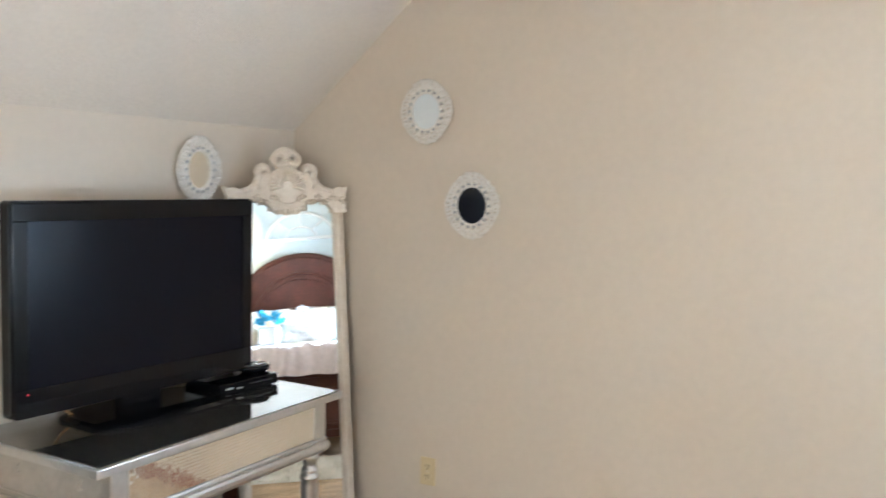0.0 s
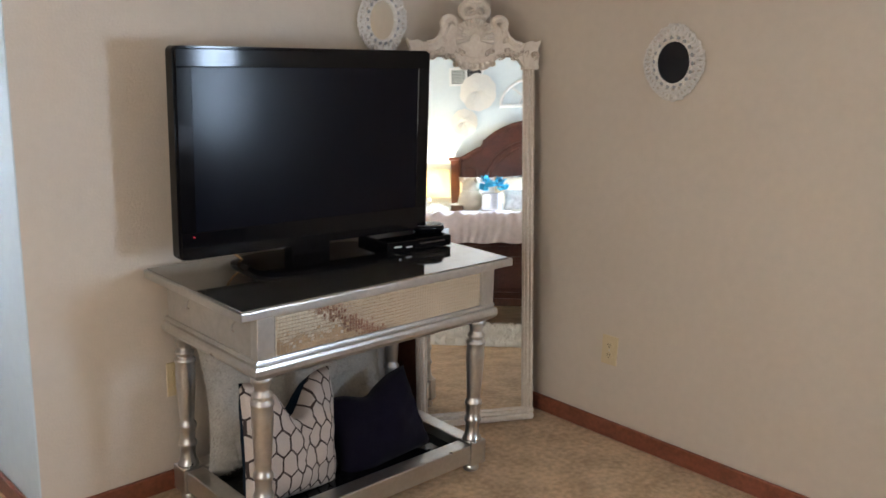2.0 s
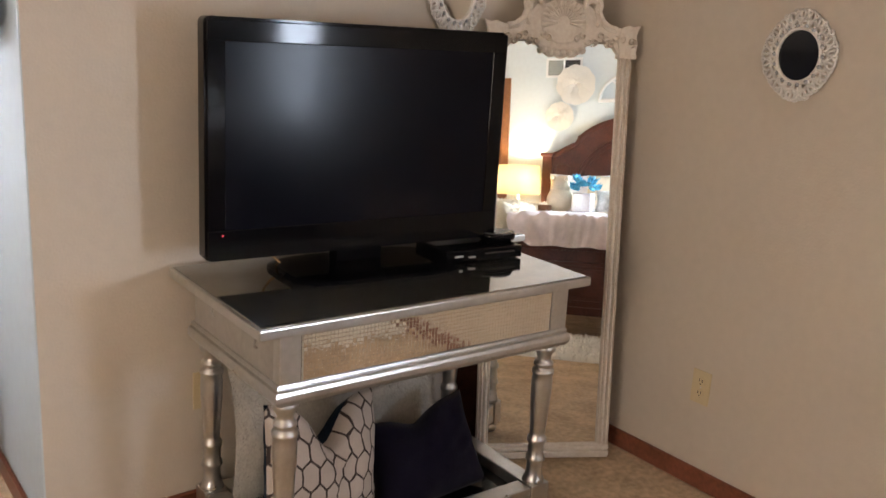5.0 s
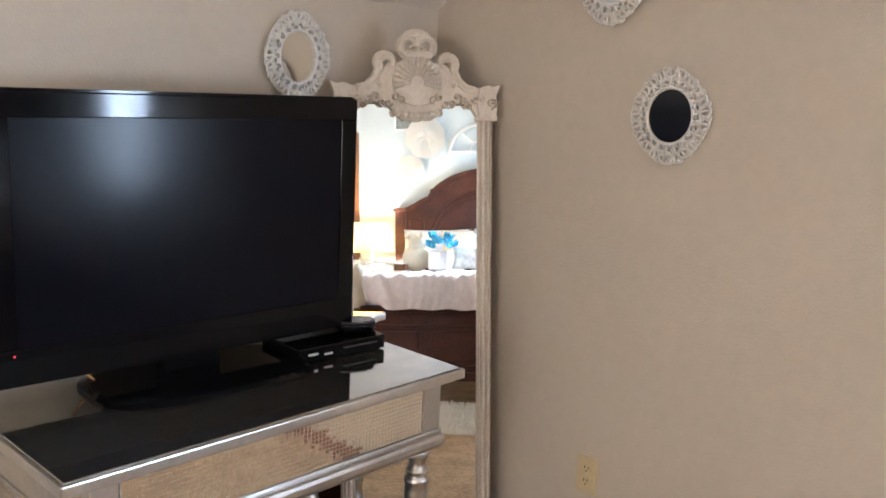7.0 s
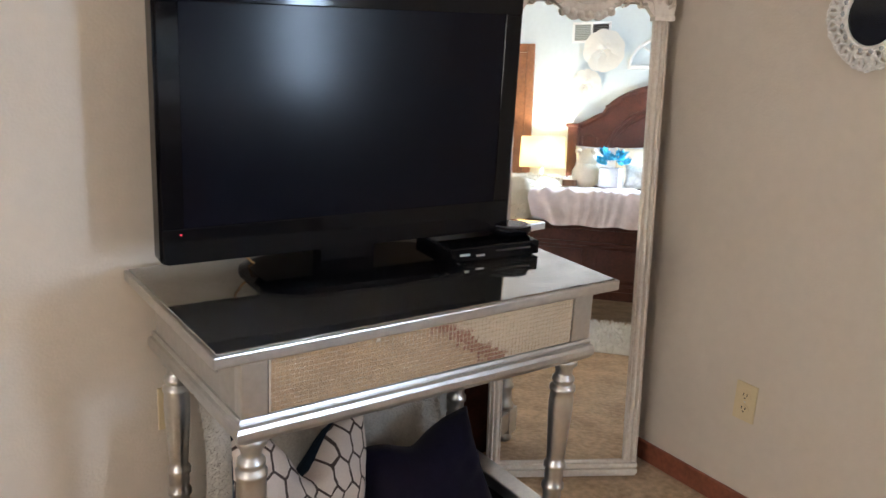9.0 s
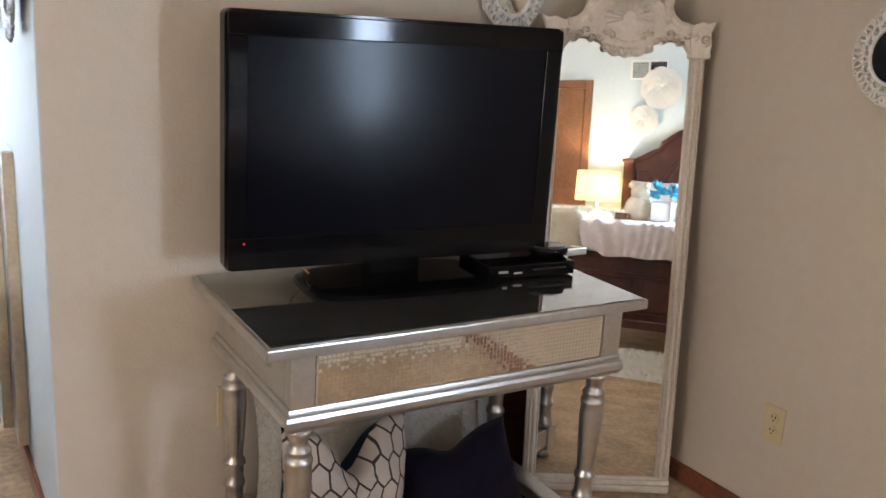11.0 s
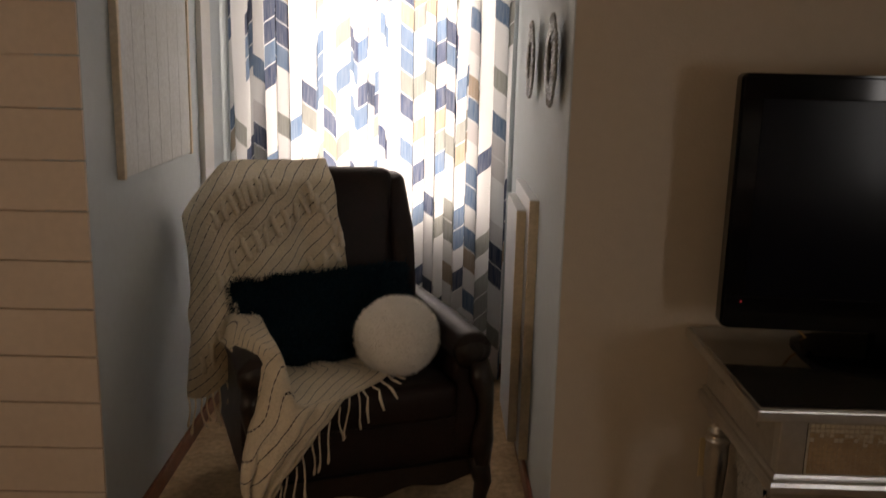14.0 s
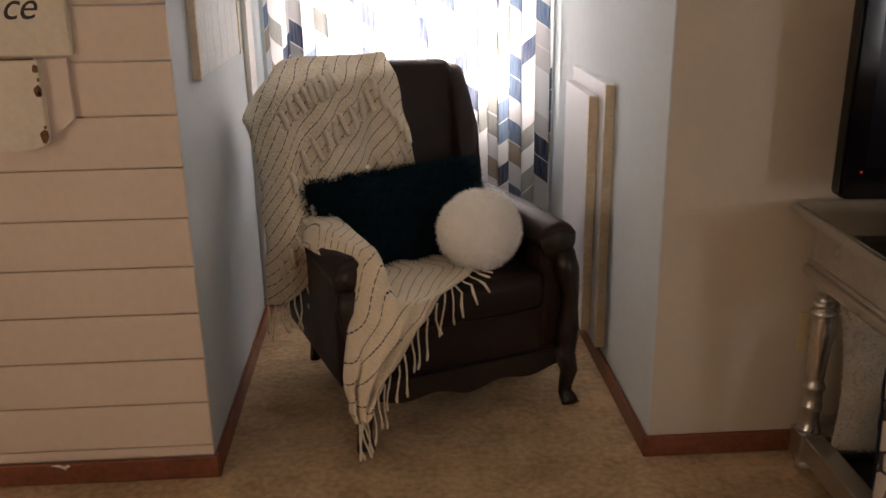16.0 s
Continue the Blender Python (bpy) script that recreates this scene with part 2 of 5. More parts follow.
def baseboard(x0, x1, y0, y1):
    ob = structure("baseboard", box(x0, x1, y0, y1, 0, 0.07, 0.004), M["baseboard"], "reddish-brown stained wooden baseboard", "baseboard")
    return ob


B_ = 0.014
baseboard(ALC_R - B_, -0.002, -B_, 0)
baseboard(-B_, 0, ROOM_S, -B_ - 0.001)
baseboard(ALC_R - B_, ALC_R, 0.001, ALC_D)
baseboard(ALC_L, ALC_L + B_, 0.001, ALC_D)
baseboard(ROOM_W, ALC_L + B_, -B_, 0)
baseboard(ALC_L + B_, ALC_R - B_, ALC_D - B_, ALC_D)
baseboard(ROOM_W, -2.62, ROOM_S, ROOM_S + B_)
baseboard(-1.98, -B_, ROOM_S, ROOM_S + B_)


# ---- console table ----
TOP_Z = 0.790
TABLE_Z = TOP_Z + 0.003
M["mirror_top"] = material("aged_mirror_top", (0.46, 0.45, 0.43), 0.05, 0.95, vary=0.25, scale=9, fine=150, bump=0.015, bump_scale=30)
M["mosaic"] = material("gold_mirror_mosaic", (0.93, 0.90, 0.83), 0.05, 0.93, vary=0.08, scale=5, fine=110)
M["grout"] = material("pale_grout", (0.58, 0.53, 0.44), 0.8, vary=0.3, scale=40, fine=150, bump=0.3)
LEG = [(.026, .575), (.029, .568), (.029, .558), (.022, .548), (.019, .534), (.020, .526), (.026, .520), (.027, .512), (.022, .505), (.024, .500),
       (.030, .494), (.030, .484), (.026, .478), (.028, .462), (.0285, .44), (.027, .40), (.0235, .34), (.021, .292), (.020, .278), (.026, .270), (.027, .258), (.021, .250),
       (.0225, .232), (.021, .214), (.026, .206), (.027, .195), (.021, .187), (.0215, .160), (.024, .142), (.029, .132), (.031, .120)]


def mosaic_tiles(name, x0, z0, nx, nz, y, step, rng, tilt):
    """Rows of small bevelled mirror tiles facing -y, each a little out of true."""
    verts, faces = [], []
    for i in range(nx):
        for j in range(nz):
            px, pz, w, e = x0 + i * step, z0 + j * step, step * 0.955, step * 0.06
            tx, tz = rng.gauss(0, tilt) * w / 2, rng.gauss(0, tilt) * w / 2
            k = len(verts)
            for a, b in ((e, e), (w - e, e), (w - e, w - e), (e, w - e)):
                verts.append((px + a, y - 0.0026 + tx * (a / w * 2 - 1) + tz * (b / w * 2 - 1), pz + b))
            for a, b in ((0, 0), (w, 0), (w, w), (0, w)):
                verts.append((px + a, y - 0.0016, pz + b))
            for a, b in ((0, 0), (w, 0), (w, w), (0, w)):
                verts.append((px + a, y + 0.0006, pz + b))
            faces.append((k, k + 1, k + 2, k + 3))
            for r in (0, 4):
                faces += [(k + r + a, k + r + 4 + a, k + r + 4 + (a + 1) % 4, k + r + (a + 1) % 4) for a in range(4)]
    me = bpy.data.meshes.new(name)
    me.from_pydata(verts, [], faces)
    me.materials.append(M["mosaic"])
    return new(name, me)


def console_table():
    hx, hy = 0.5325, 0.295
    t = thing("console_table", "silver-leafed console table with mirrored top, mosaic drawer and turned legs", "table", pose(-1.0475, -0.336, 0, 0, 0, -1.2))
    part("top", box(-hx, hx, -hy, hy, 0.764, TOP_Z, 0.004, 2), M["silver"], t)
    part("top_panel", box(-hx + 0.009, hx - 0.009, -hy + 0.009, hy - 0.006, TOP_Z - 0.002, TOP_Z + 0.003, 0.0015), M["mirror_top"], t, "dark mirrored glass panel")
    bx, by = 0.466, 0.264
    def splay(bm):
        """The wall end of the frame stands a little wider."""
        for v in bm.verts:
            if v.co.x < 0 and v.co.y > 0:
                v.co.x -= 0.006
        return bm
    part("apron", splay(box(-bx, bx, -by, by, 0.62, 0.764, 0.003)), M["silver_dark"], t, "worn silver painted apron")
    # stepped moulding under the apron
    rows = ((0.000, 0.634), (0.006, 0.634), (0.008, 0.627), (0.006, 0.621), (0.013, 0.617), (0.016, 0.608), (0.016, 0.594), (0.011, 0.586), (0.006, 0.580), (-0.02, 0.578))
    mold = bmesh.new()
    loops = [[mold.verts.new((sx * (bx + o), sy * (by + o), z)) for sx, sy in ((-1, -1), (1, -1), (1, 1), (-1, 1))] for o, z in rows]
    for a, b in zip(loops, loops[1:]):
        for k in range(4):
            mold.faces.new((a[k], a[(k + 1) % 4], b[(k + 1) % 4], b[k]))
    mold.faces.new(loops[0]), mold.faces.new(loops[-1])
    part("moulding", splay(mold), M["silver"], t)
    for a, b in ((-bx - 0.003, -0.412), (0.408, bx + 0.003)):
        part("corner_post", box(a, b, -by - 0.006, -by + 0.03, 0.6345, 0.7635, 0.002), M["silver"], t)
    part("drawer_gap", box(-0.4115, 0.4075, -by - 0.0012, -by + 0.01, 0.6345, 0.7635), M["dark_slot"], t, "dark gap round the drawer")
    d = part("drawer", box(-0.409, 0.405, -by - 0.003, -by + 0.01, 0.6355, 0.762, 0.001), M["grout"], t, "drawer front under mirror tiles")
    rng = random.Random(4)
    mo = mosaic_tiles("mosaic", -0.406, 0.638, 77, 11, -by - 0.0034, 0.0105, rng, 0.0045)
    mo.parent = d
    tagged(mo, "rows of small square mirror tiles, slightly uneven", kind="stuff")
    lx, ly = 0.432, 0.229
    leg_me = mesh_of("leg", lathe([(r * 1.13, z) for r, z in LEG], 24), M["silver"], True)
    cap = mesh_of("leg_cap", box(-0.031, 0.031, -0.031, 0.031, 0.571, 0.584, 0.003), M["silver"])
    blk = mesh_of("foot_block", box(-0.036, 0.036, -0.036, 0.036, 0.034, 0.122, 0.004, 2), M["silver"])
    bun = mesh_of("bun_foot", lathe([(.020, 0), (.028, .006), (.030, .016), (.024, .028), (.020, .036)], 16), M["silver"], True)
    for sx in (-1, 1):
        for sy in (-1, 1):
            for nm, me in (("leg", leg_me), ("leg_cap", cap), ("foot_block", blk), ("bun_foot", bun)):
                o = new(nm, me)
                o.parent, o.location = t, (sx * lx - (0.005 if sx < 0 < sy else 0), sy * ly, 0)
    for sy in (-1, 1):
        part("stretcher", box(-lx + 0.035, lx - 0.035, sy * ly - 0.031, sy * ly + 0.031, 0.046, 0.116, 0.005, 2), M["silver"], t)
    for sx in (-1, 1):
        part("stretcher", box(sx * lx - 0.031, sx * lx + 0.031, -ly + 0.035, ly - 0.035, 0.046, 0.116, 0.005, 2), M["silver"], t)
    part("shelf", box(-lx + 0.031, lx - 0.031, -ly + 0.031, ly - 0.031, 0.056, 0.080, 0), M["black_top"], t, "dark shelf board")
    pl = mosaic_tiles("mosaic_plate", -lx - 0.031, 0.050, 6, 6, -ly - 0.0366, 0.0105, rng, 0.05)
    pl.parent = t
    pl["label"] = "mirror tiles on the foot block"
    # small brass hooks on the end of the apron
    for k, yy in enumerate((-0.15, 0.12)):
        part("hook", tube([(-bx - 0.002, yy, 0.72), (-bx - 0.012, yy, 0.712), (-bx - 0.014, yy, 0.698), (-bx - 0.006, yy, 0.692)], 0.0035), M["silver_dark"], t)
    return t


console_table()


# ---- television ----
def television():
    w, h = 0.936, 0.630
    t = thing("television", "black glossy flat-screen television switched off on its stand", "television", pose(-1.082, -0.258, TABLE_Z, 0, 0, -4.6))
    zb = 0.056
    rc = 0.018
    ring = []
    for cx, cz, a0 in ((w / 2 - rc, zb + rc, -90), (w / 2 - rc, zb + h - rc, 0), (-w / 2 + rc, zb + h - rc, 90), (-w / 2 + rc, zb + rc, 180)):
        ring += [(cx + rc * math.cos(radians(a0 + 15 * k)), cz + rc * math.sin(radians(a0 + 15 * k))) for k in range(7)]
    bm = prism(ring, 0.0, 0.045, bev=0.006)
    part("housing", bm, M["black_gloss"], t)
    bt, bs, bb = 0.060, 0.054, 0.085
    fr = box(-w / 2 + 0.006, w / 2 - 0.006, -0.008, 0.004, zb + h - bt, zb + h - 0.006, 0.003, 2)
    box(-w / 2 + 0.006, w / 2 - 0.006, -0.008, 0.004, zb + 0.006, zb + bb, 0.003, 2, bm=fr)
    box(-w / 2 + 0.006, -w / 2 + bs, -0.008, 0.004, zb + bb, zb + h - bt, 0.002, 1, bm=fr)
    box(w / 2 - bs, w / 2 - 0.006, -0.008, 0.004, zb + bb, zb + h - bt, 0.002, 1, bm=fr)
    part("bezel", fr, M["black_gloss"], t)
    part("screen", box(-w / 2 + bs - 0.003, w / 2 - bs + 0.003, -0.0035, 0.002, zb + bb - 0.003, zb + h - bt + 0.003), M["screen"], t, "dark matte screen")
    part("back_cover", box(-w / 2 + 0.08, w / 2 - 0.08, 0.04, 0.115, zb + 0.05, zb + h - 0.06, 0.03, 3), M["black_matte"], t)
    led = bpy.data.materials.new("standby_led")
    led.use_nodes = True
    e = led.node_tree.nodes["Principled BSDF"]
    e.inputs["Base Color"].default_value = (0.5, 0.02, 0.03, 1)
    e.inputs["Emission Color"].default_value = (1, 0.06, 0.08, 1)
    e.inputs["Emission Strength"].default_value = 1.2
    part("standby_light", box(-0.424, -0.420, -0.0095, -0.006, zb + 0.069, zb + 0.0725), led, t, "small red standby light")
    part("neck", box(-0.075, 0.075, 0.02, 0.075, 0.012, zb + 0.06, 0.01, 2), M["black_gloss"], t)
    base = bmesh.new()
    n = 40
    ring = []
    for k in range(n):
        a = 2 * math.pi * k / n
        c, s = math.cos(a), math.sin(a)
        ring.append((0.27 * math.copysign(abs(c) ** 0.45, c), -0.015 + 0.16 * math.copysign(abs(s) ** 0.45, s)))
    lo = [base.verts.new((x, y, 0)) for x, y in ring]
    mi = [base.verts.new((x, y, 0.008)) for x, y in ring]
    hi = [base.verts.new((x * 0.93, -0.015 + (y + 0.015) * 0.9, 0.016)) for x, y in ring]
    base.faces.new(lo[::-1]), base.faces.new(hi)
    for a, b in ((lo, mi), (mi, hi)):
        for k in range(n):
            base.faces.new((a[k], a[(k + 1) % n], b[(k + 1) % n], b[k]))
    part("stand_base", base, M["black_gloss"], t)
    return t


television()

# ---- floor mirror ----
MA, ML = radians(-30.5), radians(5.4)
m_u = Vector((math.cos(MA), math.sin(MA), 0))
m_b = Vector((-math.sin(MA), math.cos(MA), 0))
m_up = (m_b * math.tan(ML) + Vector((0, 0, 1))).normalized()
m_n = m_u.cross(m_up)
base_pt = Vector((-0.112, -0.446, 0.002)) - m_u * 0.25
MIRROR = Matrix((m_u, -m_n, m_up)).transposed().to_4x4()
MIRROR.translation = base_pt
MIRROR = MIRROR @ pose(0, 0, 0, 0, -1.0, 0) @ Matrix.Diagonal((1, 1, 1.016, 1))


def flat_scroll(points, width, depth, bm, y=-0.006):
    """A carved strip along points in x and z."""
    pts = [Vector((x, y, z)) for x, z in points]
    rows = []
    n = len(pts)
    for i, p in enumerate(pts):
        d = (pts[min(i + 1, n - 1)] - pts[max(i - 1, 0)]).normalized()
        s = Vector((d.z, 0, -d.x))
        w = width * (0.55 + 0.45 * math.sin(math.pi * min(1, 0.15 + i / n)))
        rows.append([bm.verts.new(p + s * w * a + Vector((0, -depth * b, 0))) for a, b in ((-1, -0.6), (-0.8, 0.55), (0, 1), (0.8, 0.55), (1, -0.6))])
    for a, b in zip(rows, rows[1:]):
        for k in range(4):
            bm.faces.new((a[k], a[k + 1], b[k + 1], b[k]))
        bm.faces.new((a[4], a[0], b[0], b[4]))
    bm.faces.new(rows[0]), bm.faces.new(rows[-1][::-1])


def curl(cx, cz, r0, r1, a0, a1, n=18):
    return [(cx + (r0 + (r1 - r0) * k / n) * math.cos(radians(a0 + (a1 - a0) * k / n)), cz + (r0 + (r1 - r0) * k / n) * math.sin(radians(a0 + (a1 - a0) * k / n))) for k in range(n + 1)]


def floor_mirror():
    t = thing("floor_mirror", "tall leaning floor mirror in a carved distressed cream frame", "mirror", MIRROR)
    part("glass", box(-0.215, 0.215, 0.006, 0.012, 0.035, 1.44), M["mirror"], t, "clear mirror glass")
    part("backing", box(-0.235, 0.235, 0.013, 0.03, 0.01, 1.42), M["dark_wood"], t, "dark wooden backing")
    for s in (-1, 1):
        prof = [(0.197, 0.014), (0.197, -0.004), (0.201, -0.007), (0.205, -0.002), (0.209, -0.009), (0.216, -0.012), (0.223, -0.009), (0.226, -0.004),
                (0.229, -0.012), (0.234, -0.016), (0.239, -0.012), (0.242, -0.005), (0.247, -0.010), (0.250, -0.004), (0.250, 0.014)]
        prof = [(0.200 + (x - 0.197) * 0.80, y) for x, y in prof]
        st = bmesh.new()
        lo = [st.verts.new((s * x, y, 0.055)) for x, y in prof]
        hi = [st.verts.new((s * x, y, 1.40)) for x, y in prof]
        st.faces.new(lo), st.faces.new(hi[::-1])
        for i in range(len(prof)):
            j = (i + 1) % len(prof)
            st.faces.new((lo[i], hi[i], hi[j], lo[j]))
        part("stile", st, M["cream"], t, "fluted upright with worn paint")
        ear = bmesh.new()
        box(min(s * 0.195, s * 0.256), max(s * 0.195, s * 0.256), -0.018, 0.014, 1.395, 1.412, 0.004, 2, bm=ear)
        prism([(s * x, z) for x, z in ((0.197, 1.41), (0.252, 1.41), (0.257, 1.44), (0.252, 1.47), (0.266, 1.505), (0.245, 1.497), (0.225, 1.502), (0.200, 1.492), (0.19, 1.45))], -0.016, 0.014, bm=ear)
        flat_scroll([(s * x, z) for x, z in curl(0.236, 1.448, 0.018, 0.003, -90, 400, 22)], 0.004, 0.016, ear, -0.012)
        part("ear", ear, M["cream"], t, "carved corner block with a curl")
    rail = bmesh.new()
    for a, b, y in ((0.0, 0.055, 0.0), (0.012, 0.028, -0.012), (0.034, 0.046, -0.009)):
        box(-0.245, 0.245, y, 0.014, a, b, 0.003, 2, bm=rail)
    part("bottom_rail", rail, M["cream"], t)
    # crest board with a waved lower edge
    top, low = [], []
    for k in range(41):
        x = -0.2 + 0.4 * k / 40
        a = abs(x) / 0.2
        top.append((x, 1.490 + 0.004 * math.cos(a * 26) + 0.072 * max(0, min(1, (0.92 - a) / 0.50)) ** 1.5))
        low.append((x, 1.412 + 0.018 * a * a - 0.016 * max(0, math.cos(a * 3.4)) + 0.026 * max(0, math.sin((a - 0.25) / 0.75 * math.pi)) - (0.008 * abs(math.cos(a * 16)) if a < 0.3 else 0) + (0.03 * max(0, a - 0.85) / 0.15 * -1)))
    part("crest_board", prism(low + top[::-1], -0.010, 0.014), M["cream"], t)
    shell = part("shell", prism([(0.078 * math.cos(2 * math.pi * k / 28), 1.508 + 0.074 * math.sin(2 * math.pi * k / 28)) for k in range(28)], -0.014, 0.012, bev=0.004), M["cream"], t, "carved fluted shell")
    n, ln = 15, 0.074
    flute = mesh_of("flute", tube([(0.020, -0.013, 0), (0.6 * ln, -0.018, 0), (ln, -0.011, 0)], 0.0070, 6, None, lambda f: 0.35 + 0.65 * f), M["cream"], True)
    for k in range(n):
        o = new("flute", flute)
        o.matrix_basis = pose(0, 0, 1.505, 0, 12 - 204 * k / (n - 1), 0)
        o.parent = shell
    sc = bmesh.new()
    for s in (-1, 1):
        flat_scroll([(s * x, z) for x, z in [(0.185, 1.486), (0.155, 1.492), (0.13, 1.512), (0.117, 1.54)] + curl(0.095, 1.558, 0.026, 0.020, 10, 200, 14)], 0.017, 0.014, sc)
        flat_scroll([(s * x, z) for x, z in curl(0.098, 1.52, 0.030, 0.022, -60, 70, 8)], 0.011, 0.013, sc)
        flat_scroll([(s * x, z) for x, z in curl(0.027, 1.610, 0.026, 0.024, -80, 200, 16)], 0.0125, 0.014, sc)
        flat_scroll([(s * x, z) for x, z in curl(0.012, 1.600, 0.012, 0.006, 0, 300, 10)], 0.005, 0.014, sc, -0.012)
        for k in range(9):
            xx = 0.05 + 0.155 * k / 8
            zz = 1.452 + 0.012 * math.sin(k * 1.9)
            flat_scroll([(s * x, z) for x, z in curl(xx, zz, 0.013, 0.003, 60 + 70 * k, 400 + 70 * k, 12)], 0.0035, 0.012, sc, -0.008)
    flat_scroll([(-0.044, 1.628), (-0.028, 1.642), (-0.010, 1.648), (0.010, 1.648), (0.028, 1.642), (0.044, 1.628)], 0.015, 0.014, sc)
    flat_scroll([(0, 1.585), (0, 1.61), (0, 1.64)], 0.011, 0.014, sc)
    for k in range(11):
        aa = radians(20 + 14 * k)
        flat_scroll(curl(0.050 * math.cos(aa), 1.508 + 0.046 * math.sin(aa), 0.011, 0.003, math.degrees(aa), math.degrees(aa) + 330, 10), 0.003, 0.010, sc, -0.014)
    flat_scroll([(-0.045, 1.585), (0, 1.592), (0.045, 1.585)], 0.014, 0.014, sc)
    part("scrollwork", sc, M["cream"], t, "pierced carved scrolls")
    lo = bmesh.new()
    for k in range(7):
        x = -0.066 + 0.022 * k
        lathe([(0.002, 0), (0.012, 0.004), (0.013, 0.010), (0.004, 0.018)], 8, lo, Matrix.Translation((x, -0.008, 1.418 - 0.012 * math.cos(x / 0.066 * 1.4))) @ pose(0, 0, 0, 90, 0, 0))
    part("bead_row", lo, M["cream"], t)
    return t


floor_mirror()


# ---- soft things ----
M["fur_white"] = material("cream_faux_fur", (0.90, 0.86, 0.78), 0.9, vary=0.10, scale=20, fine=200, spec=0.1)
M["fur_ball"] = material("white_ball_fur", (0.96, 0.93, 0.87), 0.9, vary=0.05, scale=30, fine=260, bump=0.35, bump_scale=70, spec=0.1)
# cream fur darkened in its colour for the shade under the console
M["fur_shaded"] = material("shaded_cream_faux_fur", (0.50, 0.465, 0.41), 0.9, vary=0.2, scale=12, fine=150, spec=0.1)
M["fur_teal"] = material("dark_teal_faux_fur", (0.005, 0.026, 0.042), 0.8, vary=0.3, scale=20, fine=200, spec=0.1)
M["navy"] = material("navy_velvet", (0.006, 0.0045, 0.013), 0.85, spec=0.1, vary=0.3, scale=9, fine=120, bump=0.15, bump_scale=300, sheen=0.05)
M["navy_blue"] = material("navy_blue_cloth", (0.008, 0.018, 0.034), 0.8, spec=0.1, vary=0.3, scale=9, fine=120, bump=0.15, bump_scale=300)
M["sheet"] = material("white_cotton", (0.80, 0.80, 0.80), 0.85, vary=0.06, scale=8, fine=60, bump=0.1, bump_scale=60)
M["blush"] = material("blush_satin", (0.90, 0.79, 0.775), 0.34, vary=0.12, scale=5, fine=30, bump=0.8, bump_scale=16, spec=0.5, sheen=0.2)
M["cream_cloth"] = material("cream_plush", (0.86, 0.77, 0.60), 0.9, vary=0.12, scale=10, fine=120, bump=0.3, bump_scale=150)


def fur_on(ob, count, length, mat, seed, droop=0.3, width=0.0016):
    """Many thin tapering hairs over a mesh, as one part of stuff."""
    rng = np.random.default_rng(seed)
    me = ob.data
    me.calc_loop_triangles()
    co = np.array([v.co[:] for v in me.vertices])
    tri = np.array([t.vertices[:] for t in me.loop_triangles])
    a, b, c = co[tri[:, 0]], co[tri[:, 1]], co[tri[:, 2]]
    cr = np.cross(b - a, c - a)
    ar = np.linalg.norm(cr, axis=1)
    if np.einsum('ij,ij->', a - co.mean(0), cr) < 0:
        cr = -cr
    pick = rng.choice(len(tri), count, p=ar / ar.sum())
    r1, r2 = np.sqrt(rng.random(count))[:, None], rng.random(count)[:, None]
    p = a[pick] * (1 - r1) + b[pick] * (r1 * (1 - r2)) + c[pick] * (r1 * r2)
    n = cr[pick] / np.maximum(ar[pick], 1e-9)[:, None]
    jit = rng.normal(0, 0.45, (count, 3))
    d = n + jit
    d /= np.linalg.norm(d, axis=1)[:, None]
    ln = (length * (0.6 + 0.6 * rng.random(count)))[:, None]
    side = np.cross(d, rng.normal(0, 1, (count, 3)))
    side /= np.linalg.norm(side, axis=1)[:, None]
    side *= width * (0.7 + 0.6 * rng.random(count))[:, None]
    mid = p + d * ln * 0.6
    d2 = d + np.array([0, 0, -droop]) + rng.normal(0, 0.25, (count, 3))
    tip = mid + d2 * ln * 0.45
    verts = np.stack([p - side, p + side, mid + side * 0.7, mid - side * 0.7, tip], 1).reshape(-1, 3)
    idx = np.arange(count)[:, None] * 5
    faces = [tuple(q) for q in (idx + np.array([0, 1, 2, 3]))] + [tuple(q) for q in (idx + np.array([3, 2, 4]))]
    fm = bpy.data.meshes.new("fur")
    fm.from_pydata(verts.tolist(), [], faces)
    fm.materials.append(mat)
    o = new("fur", fm)
    o.parent = ob
    return tagged(o, kind="stuff")


def pillow_bm(w, h, t, n=22, pinch=0.08, wrinkle=0.006, seed=0, chop=0.0, flat=0.5):
    """A stuffed cushion in x and z, thick along y. chop: how deep a hand has pressed in its upper edge."""
    bm = bmesh.new()
    grids = []
    for side in (-1, 1):
        g = []
        for i in range(n + 1):
            row = []
            for j in range(n + 1):
                u, v = i / n * 2 - 1, j / n * 2 - 1
                th = ((1 - abs(u) ** 2.6) * (1 - abs(v) ** 2.6)) ** flat
                x = w / 2 * u * (1 - pinch * (1 - v * v))
                z = h / 2 * v * (1 - pinch * (1 - u * u))
                if chop and v > 0:
                    z -= chop * v * math.exp(-(u / 0.35) ** 2)
                y = side * t / 2 * th
                nz = noise.noise((u * 2.2 + seed, v * 2.2, side * 3.0 + seed)) * wrinkle * 2.2 + noise.noise((u * 6 + seed, v * 6, side)) * wrinkle
                row.append(bm.verts.new((x, y + nz * th * 1.5, z)))
            g.append(row)
        grids.append(g)
    for side, g in enumerate(grids):
        for i in range(n):
            for j in range(n):
                bm.faces.new((g[i][j], g[i + 1][j], g[i + 1][j + 1], g[i][j + 1]))
    bmesh.ops.remove_doubles(bm, verts=bm.verts, dist=1e-5)
    return bm


